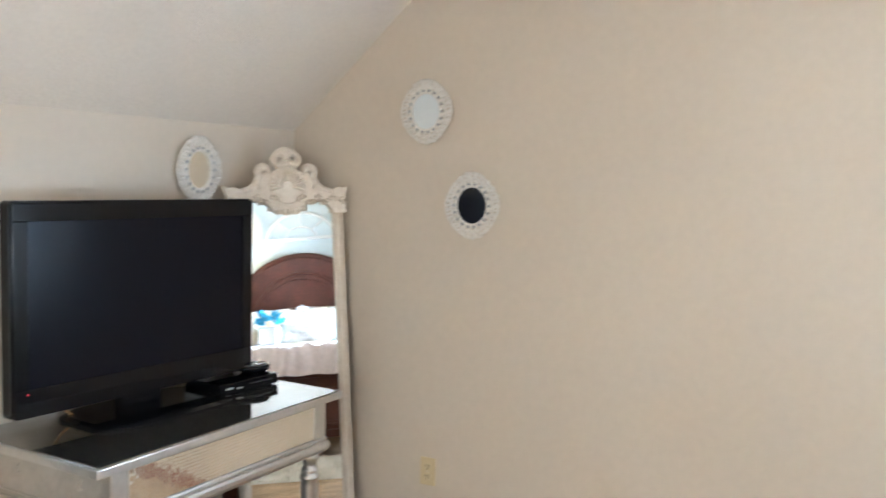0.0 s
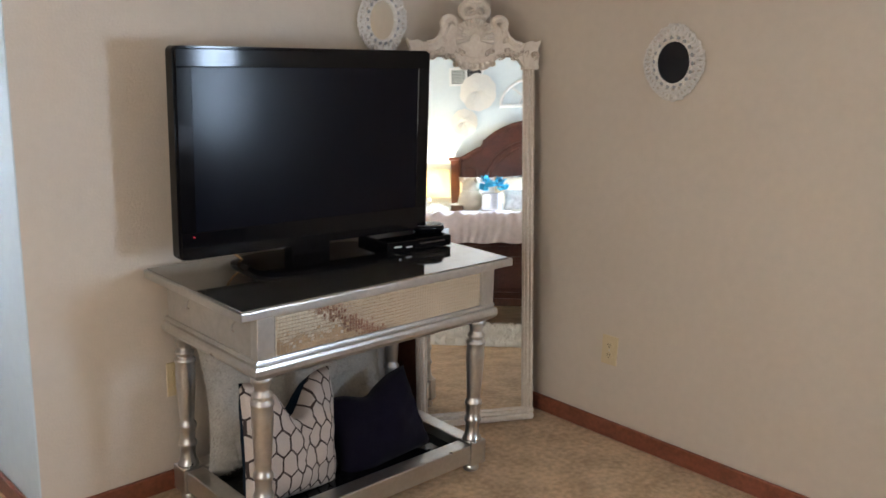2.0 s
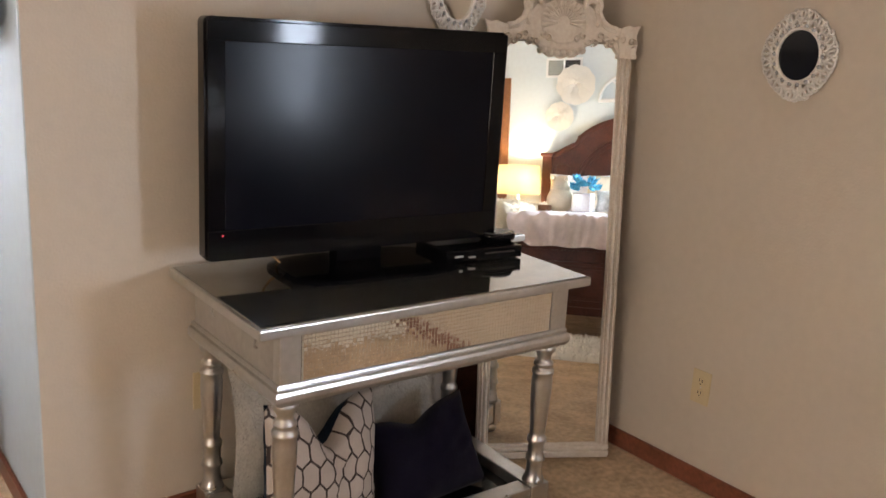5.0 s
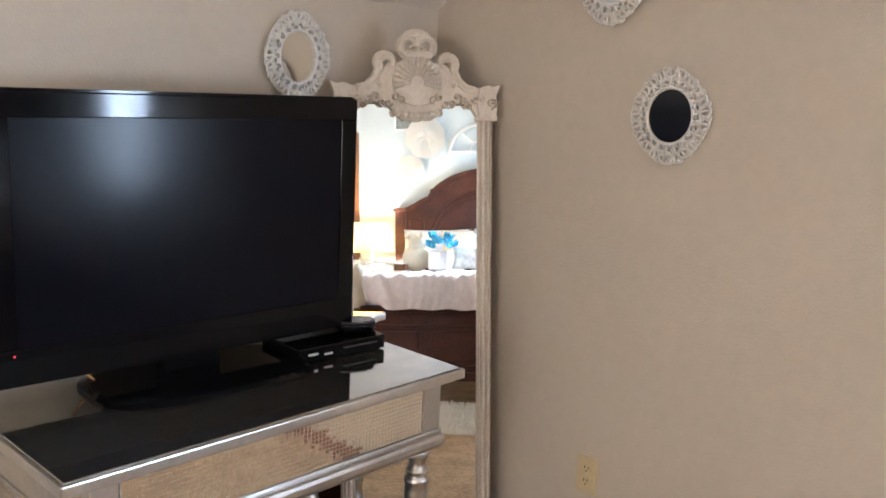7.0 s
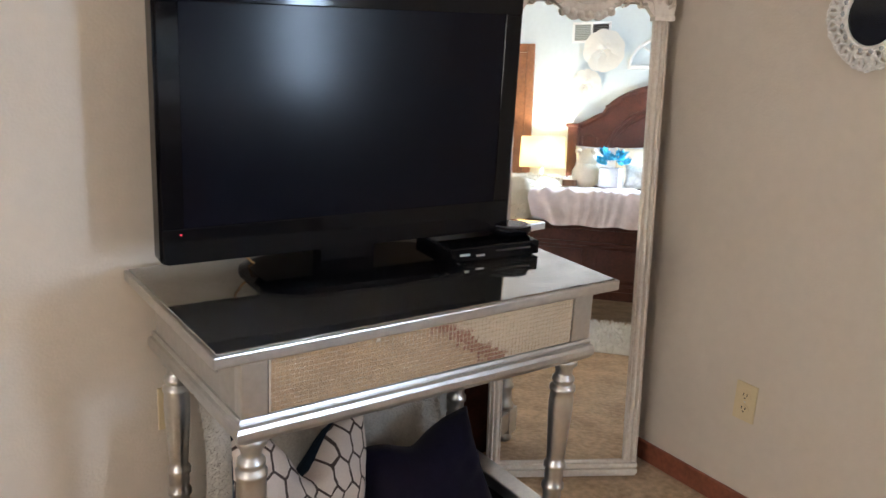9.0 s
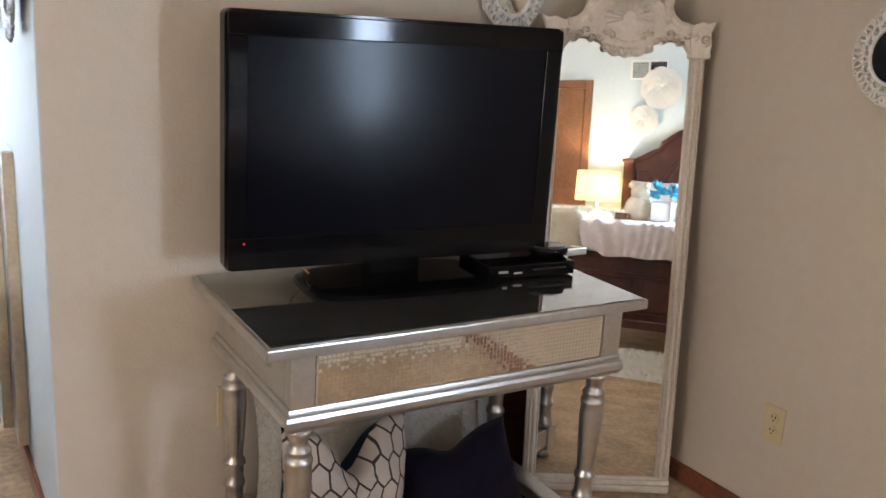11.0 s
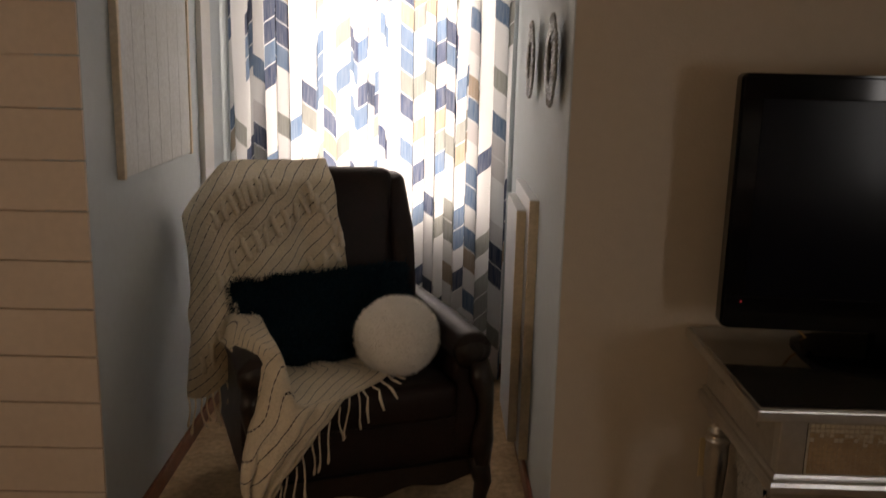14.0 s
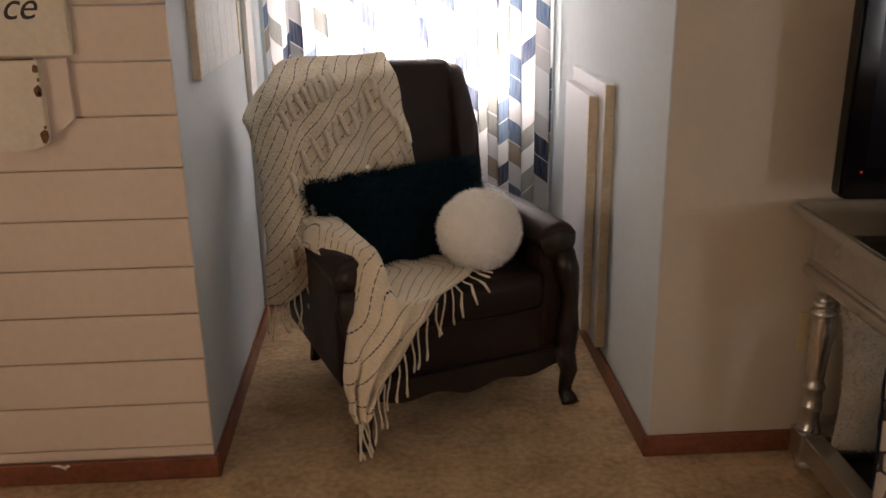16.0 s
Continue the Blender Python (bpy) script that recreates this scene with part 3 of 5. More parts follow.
def lattice_material():
    """Cream cloth with a brown outline of stretched hexagons."""
    m = material("cream_lattice_cloth", (0.54, 0.46, 0.40), 0.85, vary=0.08, scale=12, fine=200, bump=0.1, bump_scale=300)
    nt = m.node_tree
    N, L = nt.nodes, nt.links
    b = N["Principled BSDF"]
    base = b.inputs["Base Color"].links[0].from_socket
    tc = N.new("ShaderNodeTexCoord")
    sep = N.new("ShaderNodeSeparateXYZ")
    L.new(tc.outputs["Object"], sep.inputs[0])

    def op(kind, a, b2=None, c=None):
        k = N.new("ShaderNodeMath")
        k.operation = kind
        for i, v in enumerate((a, b2, c)):
            if v is None:
                continue
            if isinstance(v, (int, float)):
                k.inputs[i].default_value = v
            else:
                L.new(v, k.inputs[i])
        return k.outputs[0]

    # distance to the edge of a hexagon cell, taken over two staggered grids
    W, H = 0.047, 0.086
    x, z = sep.outputs[0], sep.outputs[2]

    def cell(ox, oz):
        fx = op('ABSOLUTE', op('SUBTRACT', op('FRACT', op('ADD', op('DIVIDE', x, W), ox)), 0.5))
        fz = op('ABSOLUTE', op('SUBTRACT', op('FRACT', op('ADD', op('DIVIDE', z, H * 1.5), oz)), 0.5))
        px, pz = op('MULTIPLY', fx, W), op('MULTIPLY', fz, H * 1.5)
        d1 = op('SUBTRACT', W / 2, px)
        slope = op('ADD', op('MULTIPLY', px, (H * 0.5) / (W / 2) * 0.5), pz)
        d2 = op('MULTIPLY', op('SUBTRACT', H * 0.5 + H * 0.0, slope), 0.72)
        return op('MINIMUM', d1, d2)

    d = op('MAXIMUM', cell(0.0, 0.0), cell(0.5, 0.5))
    line = op('LESS_THAN', d, 0.0030)
    mix = N.new("ShaderNodeMix")
    mix.data_type = 'RGBA'
    L.new(line, mix.inputs["Factor"])
    L.new(base, mix.inputs["A"])
    mix.inputs["B"].default_value = (0.045, 0.028, 0.024, 1)
    L.new(mix.outputs["Result"], b.inputs["Base Color"])
    return m


M["lattice"] = lattice_material()


def cushion(name, label, bm, mat, m, back=None, group=""):
    ob = part(name, bm, mat, None, "", m, True)
    if back is not None:
        ob.data.materials.append(back)
        for p in ob.data.polygons:
            if p.center.y > 0:
                p.material_index = 1
    return tagged(ob, label, "cushion", group)


SHELF = 0.080
G = "cushions under the console table"
cushion("lattice_cushion", "cream cushion with brown hexagon lattice and navy back", pillow_bm(0.40, 0.40, 0.15, seed=2, chop=0.13, pinch=0.05), M["lattice"], pose(-1.285, -0.40, SHELF + 0.190, -12, 8, 10), M["navy_blue"], G)
cushion("navy_cushion", "dark navy velvet cushion with a pressed-in top", pillow_bm(0.37, 0.30, 0.16, seed=7, chop=0.04, pinch=0.05), M["navy"], pose(-0.912, -0.38, SHELF + 0.118, -22, -10, -6), None, G)
# pale fur; the shade below the table top is in its colour
ob = cushion("fur_cushion", "large cream faux-fur cushion leaning on the wall", pillow_bm(0.80, 0.50, 0.13, seed=5), M["fur_shaded"], pose(-1.06, -0.135, SHELF + 0.252, -8, 0, 2), None, G)
fur_on(ob, 34000, 0.013, M["fur_shaded"], 3, 0.8, 0.0006)


# ---- wall mirrors ----
def oval_mirror(name, label, m, w, h, frame_mat, glass_mat, seed, lobes=22):
    """An oval mirror in a pierced lace-like frame; it lies in x and z and faces -y."""
    t = thing(name, label, "mirror", m, "oval wall mirrors")
    iw, ih = w * 0.288, h * 0.288
    bm = bmesh.new()
    k = 40
    prism([(iw * math.cos(2 * math.pi * i / k), ih * math.sin(2 * math.pi * i / k)) for i in range(k)], -0.006, 0.0, bm=bm)
    part("glass", bm, glass_mat, t)
    fr = bmesh.new()

    def ring(f, r, y):
        tube([(w / 2 * f * math.cos(2 * math.pi * i / 36), y, h / 2 * f * math.sin(2 * math.pi * i / 36)) for i in range(37)], r, 6, fr)
    ring(0.61, 0.0065, -0.010)
    ring(0.80, 0.0042, -0.008)
    rng = random.Random(seed)

    def loop(a, f, rx, rz, rad):
        c0, s0 = math.cos(a), math.sin(a)
        cx, cz = w / 2 * f * c0, h / 2 * f * s0
        pts = []
        for q in range(11):
            b2 = 2 * math.pi * q / 10
            lx, lz = rx * math.cos(b2), rz * math.sin(b2)
            pts.append((cx - lx * s0 + lz * c0, -0.009 + 0.002 * math.cos(b2), cz + lx * c0 + lz * s0))
        tube(pts, rad, 5, fr)

    lobes = 21
    size = math.pi * (w + h) / 2 / lobes
    for i in range(lobes):
        a = 2 * math.pi * (i + 0.5) / lobes
        out = 1.0 + 0.035 * math.cos(4 * a)
        loop(a, 0.885 * out, size * rng.uniform(0.36, 0.48), size * rng.uniform(0.30, 0.42), 0.0044)
        loop(a + math.pi / lobes, 0.72, size * rng.uniform(0.22, 0.32), size * rng.uniform(0.18, 0.28), 0.0044)
        tube([(w / 2 * f * math.cos(a + g), -0.010, h / 2 * f * math.sin(a + g)) for f, g in ((0.62, 0.02), (0.72, 0.05), (0.80, -0.03), (0.90, 0.02), (0.955 * out, 0))], 0.0048, 5, fr)
        loop(a + math.pi / lobes, 0.965 * out, size * 0.20, size * 0.14, 0.0042)
    for s, tall in ((1, 1.0), (-1, 1.0)):
        for q in (-1, 1):
            tube([(q * 0.004, -0.010, s * h * 0.40), (q * 0.020, -0.013, s * h * 0.425), (q * 0.016, -0.013, s * h * 0.475), (0, -0.010, s * h * 0.505)], 0.0048, 6, fr)
    part("frame", fr, frame_mat, t, "", None, True)
    gem = mesh_of("gem", lathe([(0.0075, 0), (0.0075, 0.002), (0.0035, 0.006)], 6, None, pose(0, 0, 0, 90, 0, 0)), M["gem"])
    for i in range(18):
        a = 2 * math.pi * i / 18
        o = new("gem", gem)
        o.location = (w / 2 * 0.66 * math.cos(a), -0.012, h / 2 * 0.66 * math.sin(a))
        o.parent = t
    return t


M["gem"] = material("clear_stone", (0.8, 0.82, 0.84), 0.08, 0.6, vary=0.1)
M["old_silver"] = material("tarnished_silver", (0.32, 0.32, 0.31), 0.35, 0.85, vary=0.5, scale=40, fine=120)
M["old_gold"] = material("tarnished_gold", (0.55, 0.42, 0.12), 0.35, 0.9, vary=0.4, scale=40, fine=120)
M["frost"] = material("frosted_glass", (0.70, 0.74, 0.76), 0.35, 0.3, vary=0.03)
oval_mirror("oval_mirror", "white lace-framed oval mirror with dark glass on the beige wall", pose(-0.012, -0.898, 1.466, 0, 0, -90), 0.228, 0.254, M["white_frame"], M["mirror_dark"], 1)
oval_mirror("oval_mirror", "white lace-framed oval mirror with pale glass on the beige wall", pose(-0.012, -0.682, 1.837, 0, 0, -90), 0.224, 0.25, M["white_frame"], M["frost"], 2)
oval_mirror("oval_mirror", "white lace-framed oval mirror beside the floor mirror", pose(-0.601, -0.012, 1.582, 0, 0, 0), 0.224, 0.25, M["white_frame"], M["mirror"], 3)
for y, z in ((0.76, 1.495), (0.19, 1.495)):
    oval_mirror("oval_mirror", "tarnished silver oval mirror on the alcove wall", pose(ALC_R - 0.022, y, z, 0, 0, -90), 0.20, 0.25, M["old_silver"], M["mirror_dark"], 4)
oval_mirror("oval_mirror", "tarnished gold oval mirror on the alcove wall", pose(ALC_R - 0.022, 0.46, 1.845, 0, 0, -90), 0.20, 0.27, M["old_gold"], M["mirror"], 5)


# ---- sockets ----
def wall_socket(m, label):
    t = thing("wall_socket", label, "socket", m, "wall sockets")
    part("plate", box(-0.036, 0.036, -0.006, 0, -0.059, 0.059, 0.003, 2), M["outlet"], t)
    for s in (-1, 1):
        r = part("receptacle", lathe([(0.0165, 0), (0.0165, 0.003)], 20, None, Matrix.Translation((0, -0.0055, s * 0.021)) @ pose(0, 0, 0, 90, 0, 0)), M["outlet"], t)
        for q in (-1, 1):
            part("slot", box(q * 0.006 - 0.0012, q * 0.006 + 0.0012, -0.0096, -0.0085, s * 0.021 - 0.001, s * 0.021 + 0.008), M["dark_slot"], r)
        part("slot", box(-0.002, 0.002, -0.0096, -0.0085, s * 0.021 - 0.010, s * 0.021 - 0.006), M["dark_slot"], r)
    part("screw", lathe([(0.003, 0), (0.002, 0.0015)], 8, None, Matrix.Translation((0, -0.006, 0)) @ pose(0, 0, 0, 90, 0, 0)), M["silver"], t)
    return t


wall_socket(pose(0, -0.716, 0.357, 0, 0, -90), "almond plastic duplex socket on the beige wall")
wall_socket(pose(-1.462, 0, 0.392), "almond plastic duplex socket behind the console leg")


# ---- devices on the console ----
def media_box():
    t = thing("media_box", "flat black media box with small white marks", "electronics", pose(-0.70, -0.285, TABLE_Z, 0, 0, -6))
    part("body", box(-0.14, 0.14, -0.085, 0.10, 0.004, 0.042, 0.004, 2), M["black_gloss"], t)
    for i in (-1, 1):
        for j in (-1, 1):
            part("foot", lathe([(0.01, 0), (0.01, 0.005)], 10, None, Matrix.Translation((i * 0.11, j * 0.06 + 0.008, 0))), M["black_matte"], t)
    part("mark", box(-0.11, -0.08, -0.0865, -0.0848, 0.020, 0.026), M["vent_grey"], t, "small grey lettering bar")
    part("mark", box(-0.06, -0.035, -0.0865, -0.0848, 0.016, 0.021), M["silver_dark"], t)
    part("slot", box(0.0, 0.11, -0.0868, -0.0848, 0.024, 0.028), M["dark_slot"], t)


def puck():
    t = thing("streaming_puck", "oval glossy black device with a silver rim", "electronics", pose(-0.605, -0.300, TABLE_Z + 0.0425, 0, 0, -25))
    S = Matrix.Diagonal((1.25, 0.9, 1, 1))
    part("body", lathe([(0.036, 0), (0.046, 0.006), (0.048, 0.018), (0.045, 0.026)], 28, None, S), M["black_gloss"], t, "", None, True)
    part("rim", lathe([(0.045, 0.0262), (0.0465, 0.028), (0.042, 0.0295), (0.040, 0.0285)], 28, None, S), M["old_silver"], t, "silver rim")
    part("top_plate", lathe([(0.040, 0.027), (0.038, 0.0305)], 28, None, S), M["black_gloss"], t)


media_box()
puck()


def cable(points, label):
    ob = part("cable", tube(points, 0.0035, 6), M["amber_cable"], None, "", None, True)
    tagged(ob, label, "cable")


M["amber_cable"] = material("amber_cable", (0.45, 0.24, 0.08), 0.4, vary=0.2)
cable([(-1.325, -0.10, TABLE_Z + 0.10), (-1.335, -0.13, TABLE_Z + 0.07), (-1.325, -0.15, TABLE_Z + 0.04), (-1.30, -0.17, TABLE_Z + 0.012), (-1.25, -0.18, TABLE_Z + 0.005), (-1.18, -0.17, TABLE_Z + 0.005)],
      "thin amber cable hanging behind the television")


# dark brown upright strip between the fur cushion and the floor mirror
ob = part("dark_upright", box(-0.06, 0.06, -0.009, 0.009, 0, 0.74, 0.003), M["dark_wood"], None, "", pose(-0.475, -0.062, 0, -3.2, 0, 0))
tagged(ob, "narrow dark brown upright strip leaning on the wall behind the mirror", "board")


# ---- windows and curtain ----
M["glass"] = bpy.data.materials.new("window_glass")
M["glass"].use_nodes = True
_g = M["glass"].node_tree.nodes["Principled BSDF"]
_g.inputs["Transmission Weight"].default_value = 1.0
_g.inputs["Roughness"].default_value = 0.0
_g.inputs["IOR"].default_value = 1.05


def window(name, label, m, w, h):
    """A sash window in x and z around its centre, in an opening of that size."""
    t = thing(name, label, "window", m, kind="structure")
    part("window_frame", box(-w / 2, -w / 2 + 0.04, 0.01, 0.06, -h / 2, h / 2, 0.003), M["white_trim"], t)
    part("window_frame", box(w / 2 - 0.04, w / 2, 0.01, 0.06, -h / 2, h / 2, 0.003), M["white_trim"], t)
    part("window_frame", box(-w / 2 + 0.04, w / 2 - 0.04, 0.01, 0.06, -h / 2, -h / 2 + 0.04, 0.003), M["white_trim"], t)
    part("window_frame", box(-w / 2 + 0.04, w / 2 - 0.04, 0.01, 0.06, h / 2 - 0.04, h / 2, 0.003), M["white_trim"], t)
    part("meeting_rail", box(-w / 2 + 0.04, w / 2 - 0.04, 0.015, 0.055, -0.02, 0.02, 0.003), M["white_trim"], t)
    for z0, z1 in ((-h / 2 + 0.04, -0.02), (0.02, h / 2 - 0.04)):
        p = part("pane", box(-w / 2 + 0.04, w / 2 - 0.04, 0.033, 0.037, z0, z1), M["glass"], t)
        p.visible_shadow = False
    part("window_sill", box(-w / 2 - 0.03, w / 2 + 0.03, -0.03, 0.01, -h / 2 - 0.03, -h / 2 - 0.002, 0.004), M["white_trim"], t)
    return t


window("window_1", "white sash window at the end of the alcove", pose((WIN1[0] + WIN1[1]) / 2, ALC_D, (WIN1[2] + WIN1[3]) / 2), WIN1[1] - WIN1[0], WIN1[3] - WIN1[2])
# unseen window, added to hold the west fill lamp
window("window_3", "wide white sash window, unseen, added in the far gable wall for fill light", pose(ROOM_W, (WIN3[0] + WIN3[1]) / 2, (WIN3[2] + WIN3[3]) / 2, 0, 0, 90), WIN3[1] - WIN3[0], WIN3[3] - WIN3[2])
window("window_2", "tall white sash window in the gable wall", pose(0, (WIN2[0] + WIN2[1]) / 2, (WIN2[2] + WIN2[3]) / 2, 0, 0, -90), WIN2[1] - WIN2[0], WIN2[3] - WIN2[2])


def curtain_material():
    m = bpy.data.materials.new("rhombus_print_curtain")
    m.use_nodes = True
    nt = m.node_tree
    N, L = nt.nodes, nt.links
    uv = N.new("ShaderNodeUVMap")
    sep = N.new("ShaderNodeSeparateXYZ")
    L.new(uv.outputs[0], sep.inputs[0])

    def op(kind, a, b2=None):
        k = N.new("ShaderNodeMath")
        k.operation = kind
        for i, v in enumerate((a, b2)):
            if v is None:
                continue
            if isinstance(v, (int, float)):
                k.inputs[i].default_value = v
            else:
                L.new(v, k.inputs[i])
        return k.outputs[0]

    W, H, S = 0.060, 0.096, 0.070
    cu = op('DIVIDE', sep.outputs[0], W)
    col = op('FLOOR', cu)
    fu = op('FRACT', cu)
    odd = op('MODULO', col, 2.0)
    tri = op('ABSOLUTE', op('SUBTRACT', fu, odd))
    v = op('DIVIDE', op('ADD', sep.outputs[1], op('ADD', op('MULTIPLY', tri, S), op('MULTIPLY', op('FLOOR', op('DIVIDE', col, 2.0)), 0.040))), H)
    row = op('FLOOR', v)
    fv = op('FRACT', v)
    comb = N.new("ShaderNodeCombineXYZ")
    L.new(col, comb.inputs[0])
    L.new(row, comb.inputs[1])
    wn = N.new("ShaderNodeTexWhiteNoise")
    wn.noise_dimensions = '2D'
    L.new(comb.outputs[0], wn.inputs["Vector"])
    # each rhombus takes one colour, most stay pale
    pick = N.new("ShaderNodeValToRGB")
    cr = pick.color_ramp
    cr.interpolation = 'CONSTANT'
    cr.elements[0].position, cr.elements[0].color = 0.0, (0.030, 0.050, 0.11, 1)
    cr.elements[1].position, cr.elements[1].color = 0.12, (0.10, 0.17, 0.28, 1)
    for pos, c in ((0.22, (0.42, 0.31, 0.23, 1)), (0.29, (0.30, 0.30, 0.28, 1)), (0.39, (0.68, 0.64, 0.65, 1)), (0.47, (0.88, 0.86, 0.87, 1))):
        e = cr.elements.new(pos)
        e.color = c
    L.new(wn.outputs["Value"], pick.inputs[0])
    streak = N.new("ShaderNodeTexNoise")
    streak.inputs["Scale"].default_value = 3.0
    mp = N.new("ShaderNodeMapping")
    mp.inputs["Scale"].default_value = (90, 3, 1)
    L.new(uv.outputs[0], mp.inputs[0])
    L.new(mp.outputs[0], streak.inputs["Vector"])
    inside = op('MULTIPLY', op('LESS_THAN', fv, 0.97), op('GREATER_THAN', fv, 0.03))
    mix = N.new("ShaderNodeMix")
    mix.data_type = 'RGBA'
    fac = op('MULTIPLY', inside, op('ADD', 0.72, op('MULTIPLY', streak.outputs[0], 0.4)))
    L.new(fac, mix.inputs["Factor"])
    mix.inputs["A"].default_value = (0.88, 0.86, 0.87, 1)
    L.new(pick.outputs[0], mix.inputs["B"])
    b = N["Principled BSDF"]
    b.inputs["Roughness"].default_value = 0.85
    L.new(mix.outputs["Result"], b.inputs["Base Color"])
    tr = N.new("ShaderNodeBsdfTranslucent")
    L.new(mix.outputs["Result"], tr.inputs["Color"])
    ms = N.new("ShaderNodeMixShader")
    ms.inputs[0].default_value = 0.72
    L.new(b.outputs[0], ms.inputs[1])
    L.new(tr.outputs[0], ms.inputs[2])
    L.new(ms.outputs[0], N["Material Output"].inputs["Surface"])
    return m


M["curtain"] = curtain_material()


def curtain_panel(x0, x1, y, z0, z1, folds, amp, seed, name="curtain", label=""):
    nx, nz = 140, 26
    verts, faces, uvs = [], [], []
    stretch = 1.2
    for i in range(nx + 1):
        f = i / nx
        ph = f * folds * 2 * math.pi + 0.8 * math.sin(f * 9 + seed)
        for j in range(nz + 1):
            g = j / nz
            a = amp * (0.75 + 0.35 * (1 - g)) * (0.7 + 0.5 * noise.noise((f * 5, seed, g * 1.2)))
            x = x0 + (x1 - x0) * f + 0.012 * math.sin(ph * 2 + g * 1.5)
            verts.append((x, y + a * math.sin(ph + 0.5 * g) + 0.01 * noise.noise((f * 8, g * 4, seed)), z0 + (z1 - z0) * g))
            uvs.append(((x1 - x0) * f * stretch + seed * 0.31, (z1 - z0) * g))
    for i in range(nx):
        for j in range(nz):
            k = i * (nz + 1) + j
            faces.append((k, k + nz + 1, k + nz + 2, k + 1))
    me = bpy.data.meshes.new(name)
    me.from_pydata(verts, [], faces)
    lay = me.uv_layers.new(name="UVMap")
    for lp in me.loops:
        lay.data[lp.index].uv = uvs[lp.vertex_index]
    me.materials.append(M["curtain"])
    for p in me.polygons:
        p.use_smooth = True
    ob = new(name, me)
    return tagged(ob, label, "curtain", "curtains in the alcove")


CUR_Y = 1.54
curtain_panel(-3.185, -2.545, CUR_Y, 0.03, 2.10, 5, 0.018, 3, label="long white curtain printed with navy, grey and tan rhombi")
curtain_panel(-2.56, -1.945, CUR_Y + 0.012, 0.03, 2.10, 6, 0.019, 8, label="long white curtain printed with navy, grey and tan rhombi")
rod = thing("curtain_rod", "dark metal curtain rod above the alcove window", "curtain rod", pose(0, 0, 0))
part("rod", tube([(ALC_L + 0.01, CUR_Y, 2.12), (ALC_R - 0.01, CUR_Y, 2.12)], 0.011, 10), M["black_matte"], rod)


# ---- alcove wall things ----
M["raw_wood"] = material("raw_pine_edge", (0.76, 0.64, 0.48), 0.6, vary=0.15, scale=12, fine=80, bump=0.1, bump_scale=60)
M["white_board"] = material("white_laminate", (0.74, 0.76, 0.78), 0.4, vary=0.04, scale=4)
M["white_plank"] = material("whitewashed_plank", (0.74, 0.77, 0.77), 0.7, second=(0.61, 0.63, 0.62), scale=5, fine=60, bump=0.3, bump_scale=30)


def wall_board(x0, x1, y0, y1, z0, z1):
    t = thing("wall_board", "tall white board with raw wood edges against the alcove wall", "board", pose((x0 + x1) / 2, (y0 + y1) / 2, z0), "boards against the alcove wall")
    hx, hy, h = (x1 - x0) / 2, (y1 - y0) / 2, z1 - z0
    part("panel", box(-hx, hx, -hy + 0.004, hy, 0, h, 0.002), M["white_board"], t)
    part("edge", box(-hx, hx, -hy - 0.004, -hy + 0.0035, 0, h - 0.004, 0.001), M["raw_wood"], t, "raw wood edge strip")


wall_board(ALC_R - 0.032, ALC_R, 0.575, 1.10, 0.095, 1.035)
wall_board(ALC_R - 0.066, ALC_R - 0.034, 0.66, 1.06, 0.125, 0.985)


def plank_picture():
    y0, y1, z0, z1 = 0.232, 0.97, 1.125, 1.78
    t = thing("plank_picture", "whitewashed plank panel with raw wood edges hung on the wall", "wall decoration", pose(ALC_L, y0, z0))
    n, span = 6, y1 - y0 - 0.04
    for k in range(n):
        part("plank", box(0.007, 0.019, 0.02 + span * k / n + 0.0006, 0.02 + span * (k + 1) / n - 0.0006, 0, z1 - z0, 0.001), M["white_plank"], t)
    part("edge", box(0.0, 0.024, 0, 0.019, -0.004, z1 - z0 + 0.004, 0.002), M["raw_wood"], t, "raw wood edge")
    part("edge", box(0.0, 0.024, y1 - y0 - 0.019, y1 - y0, -0.004, z1 - z0 + 0.004, 0.002), M["raw_wood"], t, "raw wood edge")
    part("backing", box(0.0, 0.0065, 0.02, y1 - y0 - 0.02, 0, z1 - z0), M["raw_wood"], t)


plank_picture()
structure("trim", box(ALC_L, ALC_L + 0.022, 1.15, 1.29, 0.071, 2.30, 0.004, 2), M["white_trim"], "white painted upright trim board on the alcove wall", "trim")


# ---- shiplap boards and the sign ----
ship = bpy.data.objects["wall_shiplap"]
STEP = 0.1375
for k in range(14):
    z0 = 0.516 - 3 * STEP + (k - 1) * STEP + 0.002
    z1 = min(z0 + STEP - 0.004, 1.755)
    z0 = max(z0, 0.071)
    if z1 - z0 < 0.02:
        continue
    part("plank", box(ROOM_W, ALC_L - 0.0005 * (k % 3), 0.0, 0.0118, z0, z1, 0.0015), M["shiplap"], ship)

M["sign_paint"] = material("chipped_white_paint", (0.76, 0.68, 0.56), 0.65, vary=0.1, scale=12, fine=60, bump=0.15, bump_scale=40)
M["chip"] = material("bare_brown_wood", (0.20, 0.09, 0.04), 0.7, vary=0.4, scale=40)
M["ink"] = material("black_ink", (0.02, 0.018, 0.018), 0.6, vary=0.1)


